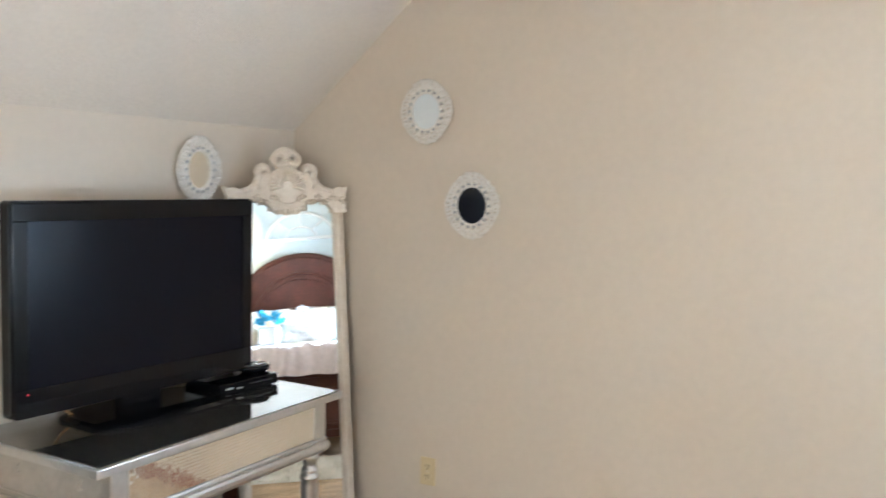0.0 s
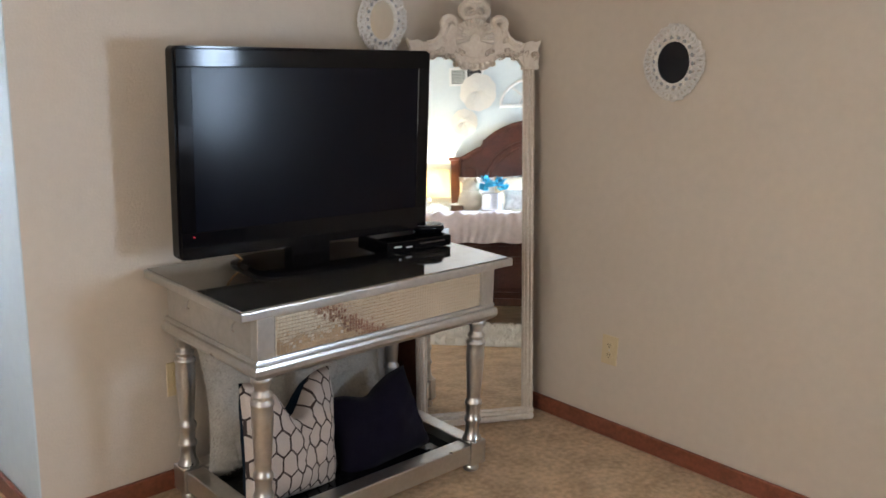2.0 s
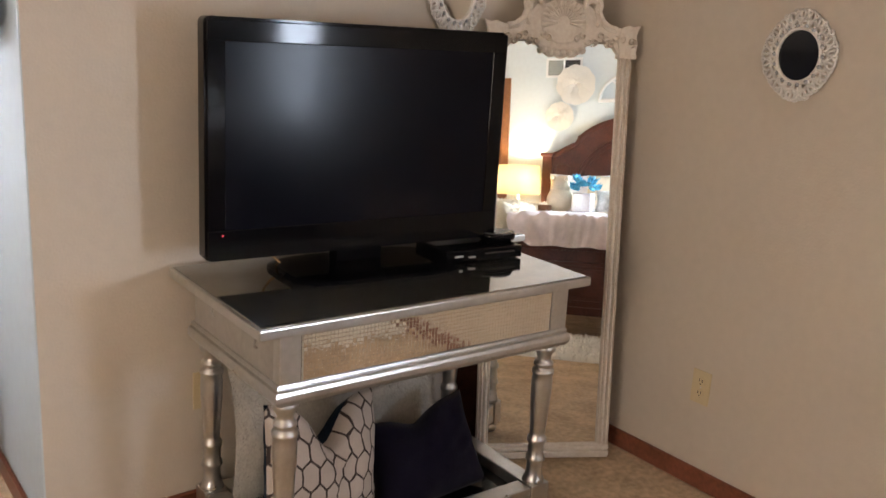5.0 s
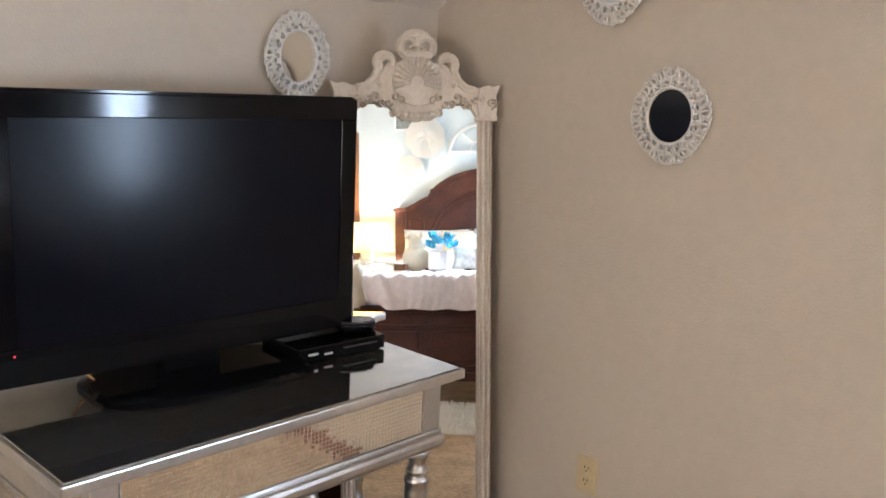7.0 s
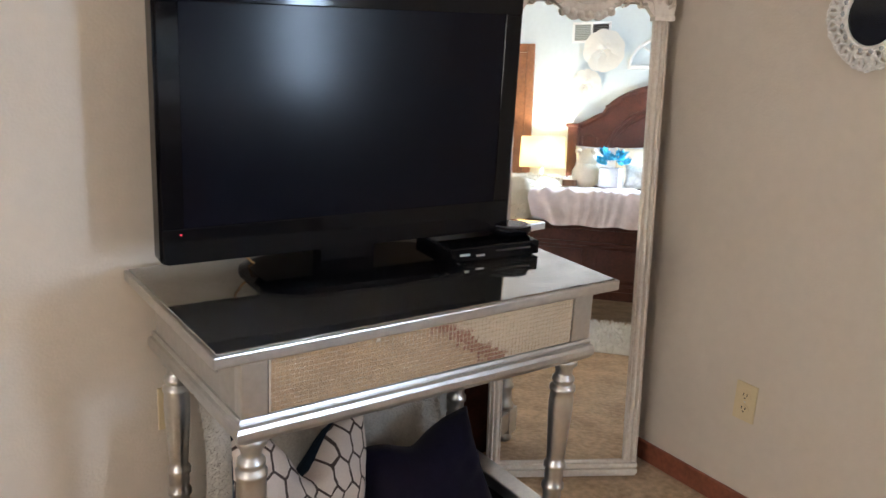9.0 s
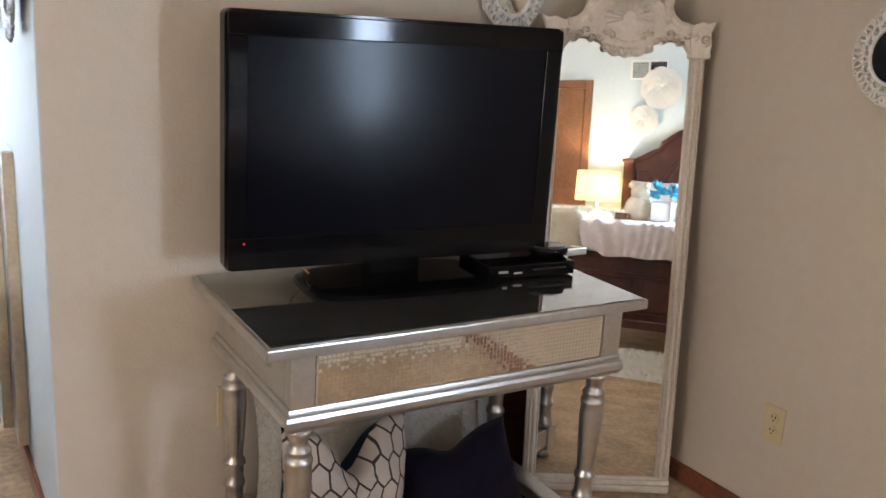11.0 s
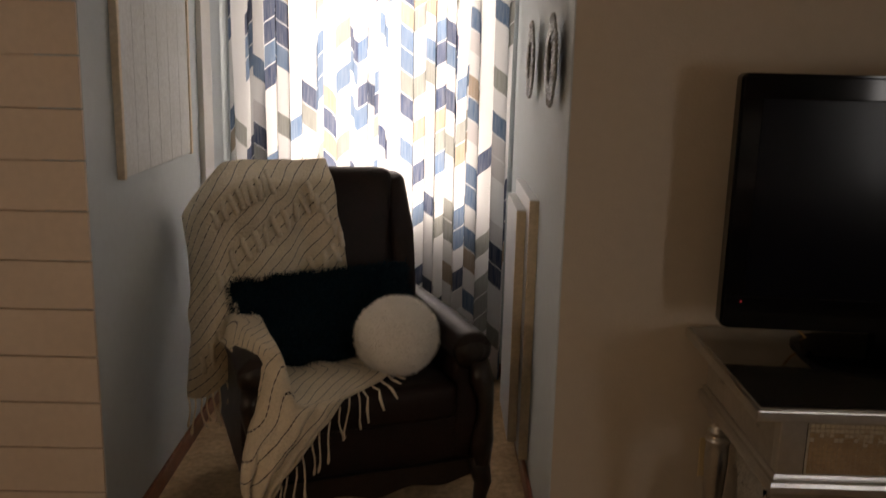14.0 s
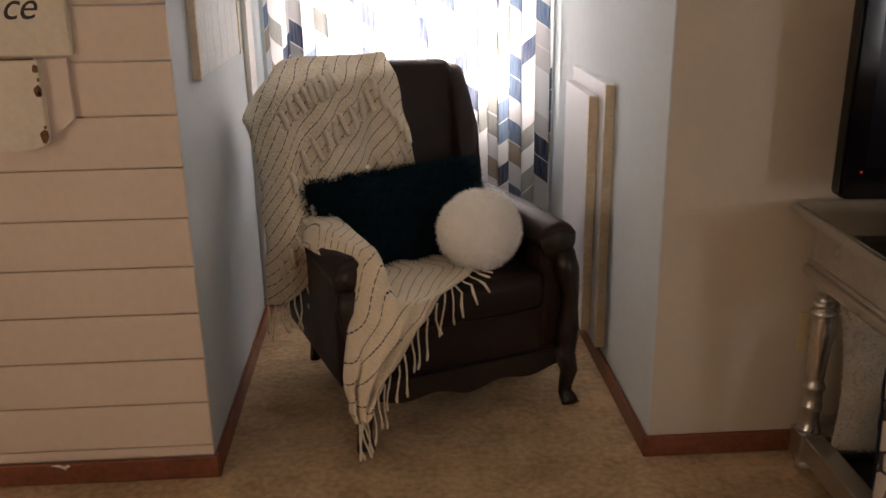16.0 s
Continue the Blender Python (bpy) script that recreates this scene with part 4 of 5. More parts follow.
def wooden_sign():
    x1 = -3.440
    t = thing("wooden_sign", "cream painted wooden sign with black script lettering", "sign", pose(x1, 0, 1.222))
    part("board", box(-0.46, 0, -0.022, -0.001, 0, 0.24, 0.003), M["sign_paint"], t)
    c = bpy.data.curves.new("lettering", 'FONT')
    c.body, c.size, c.shear, c.extrude = "ce", 0.095, 0.40, 0.0004
    c.space_character = 0.95
    o = new("lettering", c)
    dg = bpy.context.evaluated_depsgraph_get()
    me = bpy.data.meshes.new_from_object(o.evaluated_get(dg))
    bpy.data.objects.remove(o)
    me.materials.clear()
    me.materials.append(M["ink"])
    o = new("lettering", me)
    o.matrix_basis = pose(-0.158, -0.0225, 0.090, 90, 0, 0)
    o.parent = t
    o["label"] = "black slanted letters"


def painted_bracket():
    t = thing("painted_bracket", "chipped white painted wooden block below the sign", "wall decoration", pose(-3.447, 0, 0.99))
    out = [(-0.42, 0.012), (-0.17, 0.0), (-0.12, 0.004), (-0.085, 0.012), (-0.075, 0.024), (-0.072, 0.226), (-0.42, 0.226)]
    part("front_board", prism(out, -0.045, -0.020, bev=0.003), M["sign_paint"], t)
    part("back_board", prism([(-0.42, 0.03), (-0.10, 0.03), (-0.04, 0.05), (-0.012, 0.075), (-0.010, 0.226), (-0.42, 0.226)], -0.0195, -0.001), M["shiplap"], t)
    rng = random.Random(3)
    for z, s in ((0.205, 0.012), (0.152, 0.015), (0.145, 0.008), (0.038, 0.017), (0.060, 0.006), (0.178, 0.005)):
        ch = [(-0.0735 - s * 0.45 + s * (0.5 + 0.25 * rng.random()) * math.cos(a), z + 1.4 * s * (0.5 + 0.35 * rng.random()) * math.sin(a)) for a in [2 * math.pi * q / 9 for q in range(9)]]
        ch = [(min(x, -0.0705), zz) for x, zz in ch]
        part("chip", prism(ch, -0.0458, -0.0440), M["chip"], t, "bare wood where the paint has chipped")
    part("chip", box(-0.42, -0.085, -0.0452, -0.030, 0.2262, 0.2285), M["chip"], t, "bare wood where the paint has chipped")


wooden_sign()
painted_bracket()
# peeling paint on the baseboard below the boards
pa = bmesh.new()
prism([(-0.05, 0), (-0.03, 0.003), (-0.012, -0.004), (0.0, 0.002), (0.004, -0.006), (-0.012, -0.012), (-0.006, -0.018), (-0.022, -0.008)], -0.0008, 0.0008, bm=pa)
ob = part("paint_flake", pa, M["white_trim"], None, "", pose(-3.62, -B_ - 0.0012, 0.066))
tagged(ob, "flake of white paint on the brown baseboard", "paint flake")


# ---- wing chair ----
CHAIR = pose(-2.557, 0.575, 0, 0, 0, 20) @ Matrix.Diagonal((1.05, 1, 1, 1))


def rounded(x0, x1, y0, y1, z0, z1, r, sag=0.0, seed=0, seg=4):
    """An upholstered block with soft edges and slight unevenness."""
    bm = box(x0, x1, y0, y1, z0, z1, r, seg)
    bmesh.ops.subdivide_edges(bm, edges=[e for e in bm.edges if e.calc_length() > 0.12], cuts=5, use_grid_fill=True)
    for v in bm.verts:
        v.co += Vector((noise.noise(v.co * 5 + Vector((seed, 0, 0))), noise.noise(v.co * 5 + Vector((0, seed + 9, 0))), noise.noise(v.co * 5 + Vector((0, 0, seed + 4))))) * 0.006
    return bm


def wing_chair():
    t = thing("wing_chair", "dark brown leather wing chair with carved arm posts in the alcove", "armchair", CHAIR)
    lean = pose(0, 0.20, 0.44, -13, 0, 0)
    back = rounded(-0.29, 0.23, -0.06, 0.12, 0.0, 0.655, 0.055, seed=1)
    for v in back.verts:
        x, z = v.co.x, v.co.z
        v.co.y -= 0.03 * math.exp(-((z - 0.2) / 0.16) ** 2) * (1 - (x / 0.3) ** 2) + 0.015 * math.exp(-((z - 0.53) / 0.1) ** 2)
        v.co.z += 0.012 * math.cos(x / 0.29 * 1.5) if z > 0.5 else 0
    part("backrest", back, M["leather"], t, "buttoned leather back cushion", lean, True)
    for s in (-1, 1):
        # the left arm stands out a little further than the right
        o, dz = (-0.045, -0.018) if s < 0 else (0.0, 0.0)
        out = [(-0.10, 0.10), (-0.12, 0.24), (-0.10, 0.42), (-0.075, 0.55), (-0.04, 0.63), (0.04, 0.655), (0.11, 0.64), (0.12, 0.10)]
        w = bmesh.new()
        # the wings hug the back, the one under the throw stands wider
        w0, w1 = (0.262, 0.345) if s < 0 else (0.205, 0.278)
        a = [w.verts.new((s * w0, y, z)) for y, z in out]
        b = [w.verts.new((s * w1, y, z)) for y, z in out]
        w.faces.new(a), w.faces.new(b[::-1])
        for i in range(len(out)):
            w.faces.new((a[i], b[i], b[(i + 1) % len(out)], a[(i + 1) % len(out)]))
        bmesh.ops.bevel(w, geom=list(w.edges), offset=0.026, segments=3, profile=0.5, affect='EDGES')
        part("wing", w, M["leather"], t, "", lean, True)
        part("arm", rounded(min(s * 0.250, s * 0.352) + o, max(s * 0.250, s * 0.352) + o, -0.33, 0.30, 0.19, 0.585 + dz, 0.03, seed=s + 3), M["leather"], t, "", None, True)
        part("arm_roll", tube([(s * 0.302 + o, -0.345, 0.575 + dz), (s * 0.302 + o, -0.34, 0.578 + dz), (s * 0.302 + o, -0.1, 0.585 + dz), (s * 0.30 + o, 0.10, 0.582 + dz), (s * 0.298 + o, 0.30, 0.578 + dz)], 0.062, 16), M["leather"], t, "padded rolled arm top", None, True)
        post = bmesh.new()
        lathe([(0.060, 0), (0.062, 0.006), (0.052, 0.014), (0.038, 0.016), (0.036, 0.022), (0.016, 0.026)], 20, post, Matrix.Translation((s * 0.302 + o, -0.343, 0.575 + dz)) @ pose(0, 0, 0, 90, 0, 0))
        tube([(s * 0.325 + o, -0.350, 0.54 + dz), (s * 0.335 + o * 0.8, -0.354, 0.47), (s * 0.350 + o * 0.4, -0.352, 0.40), (s * 0.352, -0.35, 0.34), (s * 0.345, -0.35, 0.27), (s * 0.338, -0.35, 0.18)], 0.030, 10, post, lambda f: 1.0 + 0.25 * math.sin(f * 9))
        part("arm_post", post, M["carved_wood"], t, "carved dark wooden arm post", None, True)
        leg = tube([(s * 0.330, -0.335, 0.20), (s * 0.338, -0.352, 0.165), (s * 0.345, -0.365, 0.12), (s * 0.340, -0.355, 0.07), (s * 0.340, -0.350, 0.035), (s * 0.345, -0.372, 0.012), (s * 0.346, -0.378, 0.0)], 0.032, 12, None,
                   lambda f: 1.15 - 0.62 * math.sin(math.pi * min(1, f * 0.92)) ** 2 * (0.4 + 0.6 * f) if f < 0.8 else 0.85 + 0.2 * (f - 0.8))
        part("front_leg", leg, M["carved_wood"], t, "curved dark wooden leg", None, True)
        part("back_leg", tube([(s * 0.30, 0.28, 0.20), (s * 0.305, 0.30, 0.1), (s * 0.31, 0.33, 0.0)], 0.024, 8, None, lambda f: 1.1 - 0.3 * f), M["carved_wood"], t)
    part("seat_base", rounded(-0.305, 0.275, -0.325, 0.30, 0.17, 0.36, 0.02, seed=4), M["leather"], t, "", None, True)
    part("seat_cushion", rounded(-0.300, 0.262, -0.365, 0.22, 0.345, 0.475, 0.045, seed=6), M["leather"], t, "loose leather seat cushion", None, True)
    sk = [(-0.32, 0.20)] + [(-0.32 + 0.64 * k / 24, 0.118 + 0.010 * math.cos(k / 24 * 6 * math.pi) + 0.02 * abs(k / 12 - 1)) for k in range(25)] + [(0.32, 0.20)]
    part("front_apron", prism(sk, -0.352, -0.328), M["carved_wood"], t, "shaped wooden apron")
    rows = bmesh.new()
    for k in range(34):
        x = -0.25 + 0.5 * k / 33
        lathe([(0.004, 0), (0.003, 0.003)], 6, rows, Matrix.Translation((x, -0.327, 0.19)) @ pose(0, 0, 0, 90, 0, 0))
    part("nail_heads", rows, M["old_silver"], t, "row of small metal nail heads")
    return t


wing_chair()


def knit_material():
    m = material("cream_knit", (0.90, 0.785, 0.61), 0.95, vary=0.12, scale=14, fine=140, bump=0.8, bump_scale=120, spec=0.1, sheen=0.3)
    nt = m.node_tree
    N, L = nt.nodes, nt.links
    b = N["Principled BSDF"]
    base = b.inputs["Base Color"].links[0].from_socket
    uv = N.new("ShaderNodeUVMap")
    sep = N.new("ShaderNodeSeparateXYZ")
    L.new(uv.outputs[0], sep.inputs[0])

    def op(kind, a, b2):
        k = N.new("ShaderNodeMath")
        k.operation = kind
        for i, v in enumerate((a, b2)):
            if isinstance(v, (int, float)):
                k.inputs[i].default_value = v
            else:
                L.new(v, k.inputs[i])
        return k.outputs[0]
    w = N.new("ShaderNodeTexNoise")
    w.inputs["Scale"].default_value = 14
    L.new(uv.outputs[0], w.inputs["Vector"])
    v = op('ADD', op('DIVIDE', sep.outputs[1], 0.034), op('MULTIPLY', w.outputs[0], 0.35))
    line = op('LESS_THAN', op('FRACT', v, 0.0), 0.085)
    dash = op('LESS_THAN', op('FRACT', op('DIVIDE', sep.outputs[0], 0.016), 0.0), 0.74)
    mix = N.new("ShaderNodeMix")
    mix.data_type = 'RGBA'
    L.new(op('MULTIPLY', line, dash), mix.inputs["Factor"])
    L.new(base, mix.inputs["A"])
    mix.inputs["B"].default_value = (0.075, 0.05, 0.045, 1)
    L.new(mix.outputs["Result"], b.inputs["Base Color"])
    return m


M["knit"] = knit_material()


def sheet_part(name, fn, nu, nv, uvf, parent, label="", thick=0.008):
    """A cloth sheet from a function of s and t, with thickness."""
    verts, faces, uvs = [], [], []
    for i in range(nu + 1):
        for j in range(nv + 1):
            s, q = i / nu, j / nv
            verts.append(fn(s, q))
            uvs.append(uvf(s, q))
    for i in range(nu):
        for j in range(nv):
            k = i * (nv + 1) + j
            faces.append((k, k + nv + 1, k + nv + 2, k + 1))
    me = bpy.data.meshes.new(name)
    me.from_pydata(verts, [], faces)
    lay = me.uv_layers.new(name="UVMap")
    for lp in me.loops:
        lay.data[lp.index].uv = uvs[lp.vertex_index]
    me.materials.append(M["knit"])
    for p in me.polygons:
        p.use_smooth = True
    o = new(name, me)
    md = o.modifiers.new("thickness", 'SOLIDIFY')
    md.thickness, md.offset = thick, 0
    o.parent = parent
    if label:
        o["label"] = label
    return o


def smooth01(x):
    x = max(0.0, min(1.0, x))
    return x * x * (3 - 2 * x)


def back_fold(s, q):
    """The half of the throw that hangs over the chair's back and wing."""
    xr = -0.025 + 0.085 * q
    side = smooth01((0.30 - s) / 0.30)
    x = -0.465 + (xr + 0.465) * s
    drop = 0.47 - 0.11 * side
    x += 0.16 * side * max(0, 1 - q / 0.2) - 0.05 * side * q
    if q < 0.16:
        k = q / 0.16
        z, y = 0.80 + 0.32 * math.sin(k * math.pi / 2), 0.335 + 0.12 * math.cos(k * math.pi / 2)
        z -= 0.05 * side
    else:
        k = (q - 0.16) / 0.84
        top = 1.12 - 0.05 * side
        z = top - (top - drop) * k
        yb = 0.085 + (z - 0.44) * 0.235
        yw = 0.005 + (z - 0.60) * 0.42 if z > 0.60 else 0.005
        w = smooth01((-0.10 - x) / 0.17)
        y = yb + (min(yb, yw) - yb) * w
        y += (0.335 - y) * (1 - smooth01(k * 9))
    z -= 0.14 * max(0, 1 - s / 0.22) ** 2 * (1 - q)
    x -= 0.022 * side * math.exp(-((z - 0.97) / 0.13) ** 2)
    if s < 0.12:
        y += (0.12 - s) * 0.6
    y += 0.012 * math.sin(s * 26 + 3 * q) * (0.2 + 0.8 * q) + 0.008 * noise.noise((s * 7, q * 7, 3))
    x += 0.010 * noise.noise((s * 5, q * 9, 8))
    return (x, y - 0.015, z + 0.008 * noise.noise((s * 9, q * 4, 1)))


# the throw's two long edges over the seat: share of the length, then x, y, z
OUTER = ((0, -0.44, 0.14, 0.48), (0.16, -0.425, 0.02, 0.56), (0.36, -0.40, -0.20, 0.585), (0.50, -0.352, -0.335, 0.53), (0.72, -0.405, -0.40, 0.34), (0.88, -0.41, -0.41, 0.22), (1.0, -0.395, -0.42, 0.15))
INNER = ((0, -0.02, 0.02, 0.488), (0.14, 0.03, -0.13, 0.488), (0.28, 0.075, -0.225, 0.488), (0.50, -0.10, -0.405, 0.484), (0.56, -0.14, -0.432, 0.452), (0.78, -0.27, -0.44, 0.315), (1.0, -0.365, -0.435, 0.175))


def along(points, k):
    """The place at k along (key, x, y, z) rows, rounded between them."""
    n = len(points)
    for i in range(n - 1):
        a, b = points[i], points[i + 1]
        if k <= b[0] or i == n - 2:
            f = (k - a[0]) / (b[0] - a[0])
            p0, p3 = points[max(0, i - 1)], points[min(n - 1, i + 2)]
            A, B = Vector(a[1:]), Vector(b[1:])
            ta = (B - Vector(p0[1:])) * ((b[0] - a[0]) / max(1e-6, b[0] - p0[0]))
            tb = (Vector(p3[1:]) - A) * ((b[0] - a[0]) / max(1e-6, p3[0] - a[0]))
            return A * (2 * f ** 3 - 3 * f * f + 1) + ta * (f ** 3 - 2 * f * f + f) + B * (3 * f * f - 2 * f ** 3) + tb * (f ** 3 - f * f)


def seat_fold(s, q):
    """The half of the throw that lies over the arm and the seat and hangs down in front."""
    a, b = along(OUTER, q), along(INNER, q)
    p = a.lerp(b, s)
    hang = smooth01((q - 0.46) / 0.14)
    fall = smooth01((q - 0.34) / 0.14)
    on_arm = smooth01((-0.258 - p.x) / 0.045)
    roll = 0.075 * max(0, (-0.36 - p.x) / 0.07) ** 2
    lie = 0.488 + 0.168 * on_arm - roll
    lie += (p.z - lie) * smooth01((0.10 - s) / 0.10)
    p.z = lie + (p.z - lie) * hang
    p.z += 0.02 * hang * (1 - smooth01((q - 0.5) / 0.25)) * math.sin(math.pi * min(1, s * 1.6)) if s < 0.62 else 0
    p.y -= 0.09 * fall * math.sin(math.pi * s ** 0.7) * (1 - 0.5 * smooth01((q - 0.6) / 0.4))
    d = max(0, q - 0.35)
    p.y += 0.026 * math.sin(s * 19 + q * 5 + 2 * noise.noise((s * 3, q * 4, 1))) * d * 2 + 0.014 * noise.noise((s * 8, q * 10, 6)) * (0.3 + hang)
    p.x += 0.010 * noise.noise((s * 5, q * 14, 4)) * hang
    p.z += 0.006 * noise.noise((s * 7, q * 7, 2)) + 0.004 * math.sin(s * 21 + q * 3) * (1 - q)
    return (p.x, p.y, p.z)


def tassel(parent, p, length, seed, bend=0.009):
    rng = random.Random(seed)
    p = Vector(p)
    a, b = rng.uniform(-bend, bend), rng.uniform(-bend, bend) * 0.5
    pts = [p + Vector((a * f * f * 2 + 0.004 * math.sin(f * 5 + seed), b * f, -length * f)) for f in (0, 0.25, 0.5, 0.75, 0.9, 1.0)]
    part("tassel", tube(pts, 0.0028, 6, None, lambda f: (1.0 if f < 0.7 else 1.7 if f < 0.92 else 1.1)), M["yarn"], parent, "", None, True)


M["yarn"] = material("cream_yarn", (0.90, 0.80, 0.64), 0.95, vary=0.15, scale=60, fine=200, bump=0.4, bump_scale=300)


def throw_blanket():
    t = thing("throw_blanket", "cream knitted throw with dark dashed stripes and tassels over the chair", "blanket", CHAIR)
    sheet_part("back_fold", back_fold, 48, 60, lambda s, q: (s * 0.5 - q * 0.35, q * 0.62 + s * 0.36), t)
    sheet_part("seat_fold", seat_fold, 44, 60, lambda s, q: (q * 1.3, (along(INNER, q) - along(OUTER, q)).length * (1 - s)), t)
    for k in range(12):
        tassel(t, Vector(seat_fold(1.0, 0.46 + 0.50 * k / 11)) - Vector((0, 0.006, 0)), 0.125 + 0.02 * math.sin(k * 2.3), k)
    for k in range(5):
        tassel(t, seat_fold(0.05 + 0.9 * k / 4, 1.0), 0.125, 20 + k, 0.01)
    for k in range(5):
        # lying on the cushion, then over its front edge
        p = Vector(seat_fold(1.0, 0.28 + 0.04 * k))
        run, pts = Vector((0.25 - 0.05 * k, -1, 0)).normalized(), [p]
        reach = (0.015, 0.035, 0.06, 0.085) if k < 2 else (0.02, 0.05, 0.09, 0.13)
        for r in reach:
            w = p + run * r
            over = max(0.0, -0.395 - w.y)
            pts.append(Vector((w.x + 0.004 * math.sin(r * 90 + k), w.y + over * 0.9, 0.486 - over)))
        part("tassel", tube(pts, 0.0028, 6, None, lambda f: (1.0 if f < 0.7 else 1.7 if f < 0.92 else 1.1)), M["yarn"], t, "", None, True)
    for k in range(12):
        s = 0.0 + 0.30 * k / 11
        tassel(t, back_fold(s, 1.0), 0.11 + 0.02 * math.sin(k * 1.7), 50 + k)
    # raised rows of looped yarn
    for r, (s0, q0, s1, q1) in enumerate(((0.15, 0.30, 0.52, 0.20), (0.14, 0.52, 0.75, 0.30), (0.20, 0.75, 0.92, 0.52), (0.50, 0.95, 0.95, 0.80), (0.05, 0.80, 0.22, 0.70), (0.80, 0.24, 0.97, 0.45))):
        n = 9 if r < 4 else 5
        for k in range(n):
            f = k / (n - 1)
            s, q = s0 + (s1 - s0) * f, q0 + (q1 - q0) * f
            pts = []
            for w in (0, 0.3, 0.6, 1.0):
                p = Vector(back_fold(min(1, s + 0.02 * w), min(1, q + 0.085 * w)))
                pts.append(p + Vector((0.004 * math.sin(k * 2 + w * 4), -0.010 - 0.010 * math.sin(w * math.pi), 0)))
            part("yarn_loop", tube(pts, 0.0095, 6), M["yarn"], t, "", None, True)
    return t


throw_blanket()
ob = cushion("fur_pillow", "dark teal faux-fur lumbar pillow on the chair", pillow_bm(0.64, 0.34, 0.15, pinch=0.04, seed=11), M["fur_teal"], pose(-2.640, 0.555, 0.605, -22, -2, 21))
fur_on(ob, 24000, 0.028, M["fur_teal"], 8, 0.5, 0.0013)
bm = bmesh.new()
bmesh.ops.create_uvsphere(bm, u_segments=28, v_segments=18, radius=0.138)
for v in bm.verts:
    v.co = v.co * (1 + 0.03 * noise.noise(v.co * 14)) * Vector((1.0, 0.82, 1.0)).length / Vector((1.0, 0.82, 1.0)).length
    v.co.y *= 0.86
    v.co.z *= 0.94
ob = part("round_pillow", bm, M["fur_ball"], None, "", pose(-2.386, 0.42, 0.600, -10, 0, 15), True)
tagged(ob, "round white faux-fur ball pillow on the chair seat", "cushion")
fur_on(ob, 6000, 0.011, M["fur_ball"], 9, 0.1, 0.0009)

# ---- bed side of the room ----
BX, HB, FB = -1.006, -5.12, -3.05


def bed():
    t = thing("bed", "dark cherry wooden bed with an arched panelled headboard", "bed", pose(BX, 0, 0))
    W2 = 0.755

    def arch(x):
        a = abs(x)
        if a > 0.47:
            return 1.345 + 0.11 * smooth01((0.755 - a) / 0.30)
        return 1.49 + 0.188 * (1 - (a / 0.47) ** 2) ** 0.8
    n = 60
    xs = [-W2 + 0.05 + (2 * W2 - 0.10) * k / n for k in range(n + 1)]
    part("headboard", prism([(xs[0], 0.3)] + [(x, arch(x) - 0.03) for x in xs] + [(xs[-1], 0.3)], HB - 0.03, HB + 0.01), M["dark_wood"], t)
    cap = bmesh.new()
    tube([(x, HB, arch(x) - 0.01) for x in xs], 0.028, 8, cap)
    part("headboard_cap", cap, M["dark_wood"], t, "moulded arched top rail", None, True)
    for f, r in ((0.82, 0.014), (0.74, 0.008)):
        part("arch_moulding", tube([(0.50 * f / 0.82 * math.cos(a), HB + 0.012, 0.98 + (0.52 * f / 0.82) * math.sin(a)) for a in [math.pi * k / 30 for k in range(31)]], r, 8), M["dark_wood"], t, "", None, True)
    for s in (-1, 1):
        part("panel_moulding", tube([(s * x, HB + 0.012, z) for x, z in ((0.55, 0.7), (0.55, 1.24), (0.60, 1.27), (0.68, 1.25), (0.68, 0.7))], 0.010, 6), M["dark_wood"], t)
        part("finial", lathe([(0.012, 0), (0.022, 0.012), (0.012, 0.026), (0.018, 0.036), (0.004, 0.052)], 12, None, Matrix.Translation((s * 0.475, HB, 1.475))), M["dark_wood"], t, "", None, True)
        hp = box(s * W2 - 0.045, s * W2 + 0.045, HB - 0.045, HB + 0.045, 0, 1.33, 0.008, 2)
        box(s * W2 - 0.060, s * W2 + 0.060, HB - 0.060, HB + 0.060, 1.33, 1.362, 0.008, 2, bm=hp)
        part("head_post", hp, M["dark_wood"], t)
        part("foot_post", box(s * W2 - 0.045, s * W2 + 0.045, FB - 0.045, FB + 0.045, 0, 0.64, 0.01, 2), M["dark_wood"], t)
        part("side_rail", box(s * W2 - 0.02, s * W2 + 0.02, HB + 0.045, FB - 0.045, 0.22, 0.45, 0.006), M["dark_wood"], t)
    part("footboard", box(-W2 + 0.045, W2 - 0.045, FB - 0.02, FB + 0.012, 0.20, 0.62, 0.005), M["dark_wood"], t)
    for z0, z1, d in ((0.60, 0.645, 0.035), (0.50, 0.525, 0.022), (0.17, 0.225, 0.030), (0.255, 0.27, 0.020)):
        part("foot_moulding", box(-W2 + 0.045, W2 - 0.045, FB - 0.01, FB + d, z0, z1, 0.007, 2), M["dark_wood"], t)
    for s in (-1, 1):
        part("foot_panel", box(s * 0.355 - 0.31, s * 0.355 + 0.31, FB + 0.01, FB + 0.022, 0.29, 0.48, 0.006, 2), M["dark_wood"], t)
    part("mattress", rounded(-W2 + 0.03, W2 - 0.03, HB + 0.04, FB - 0.03, 0.42, 0.80, 0.05, seed=2), M["sheet"], t, "white mattress", None, True)
    return t


bed()


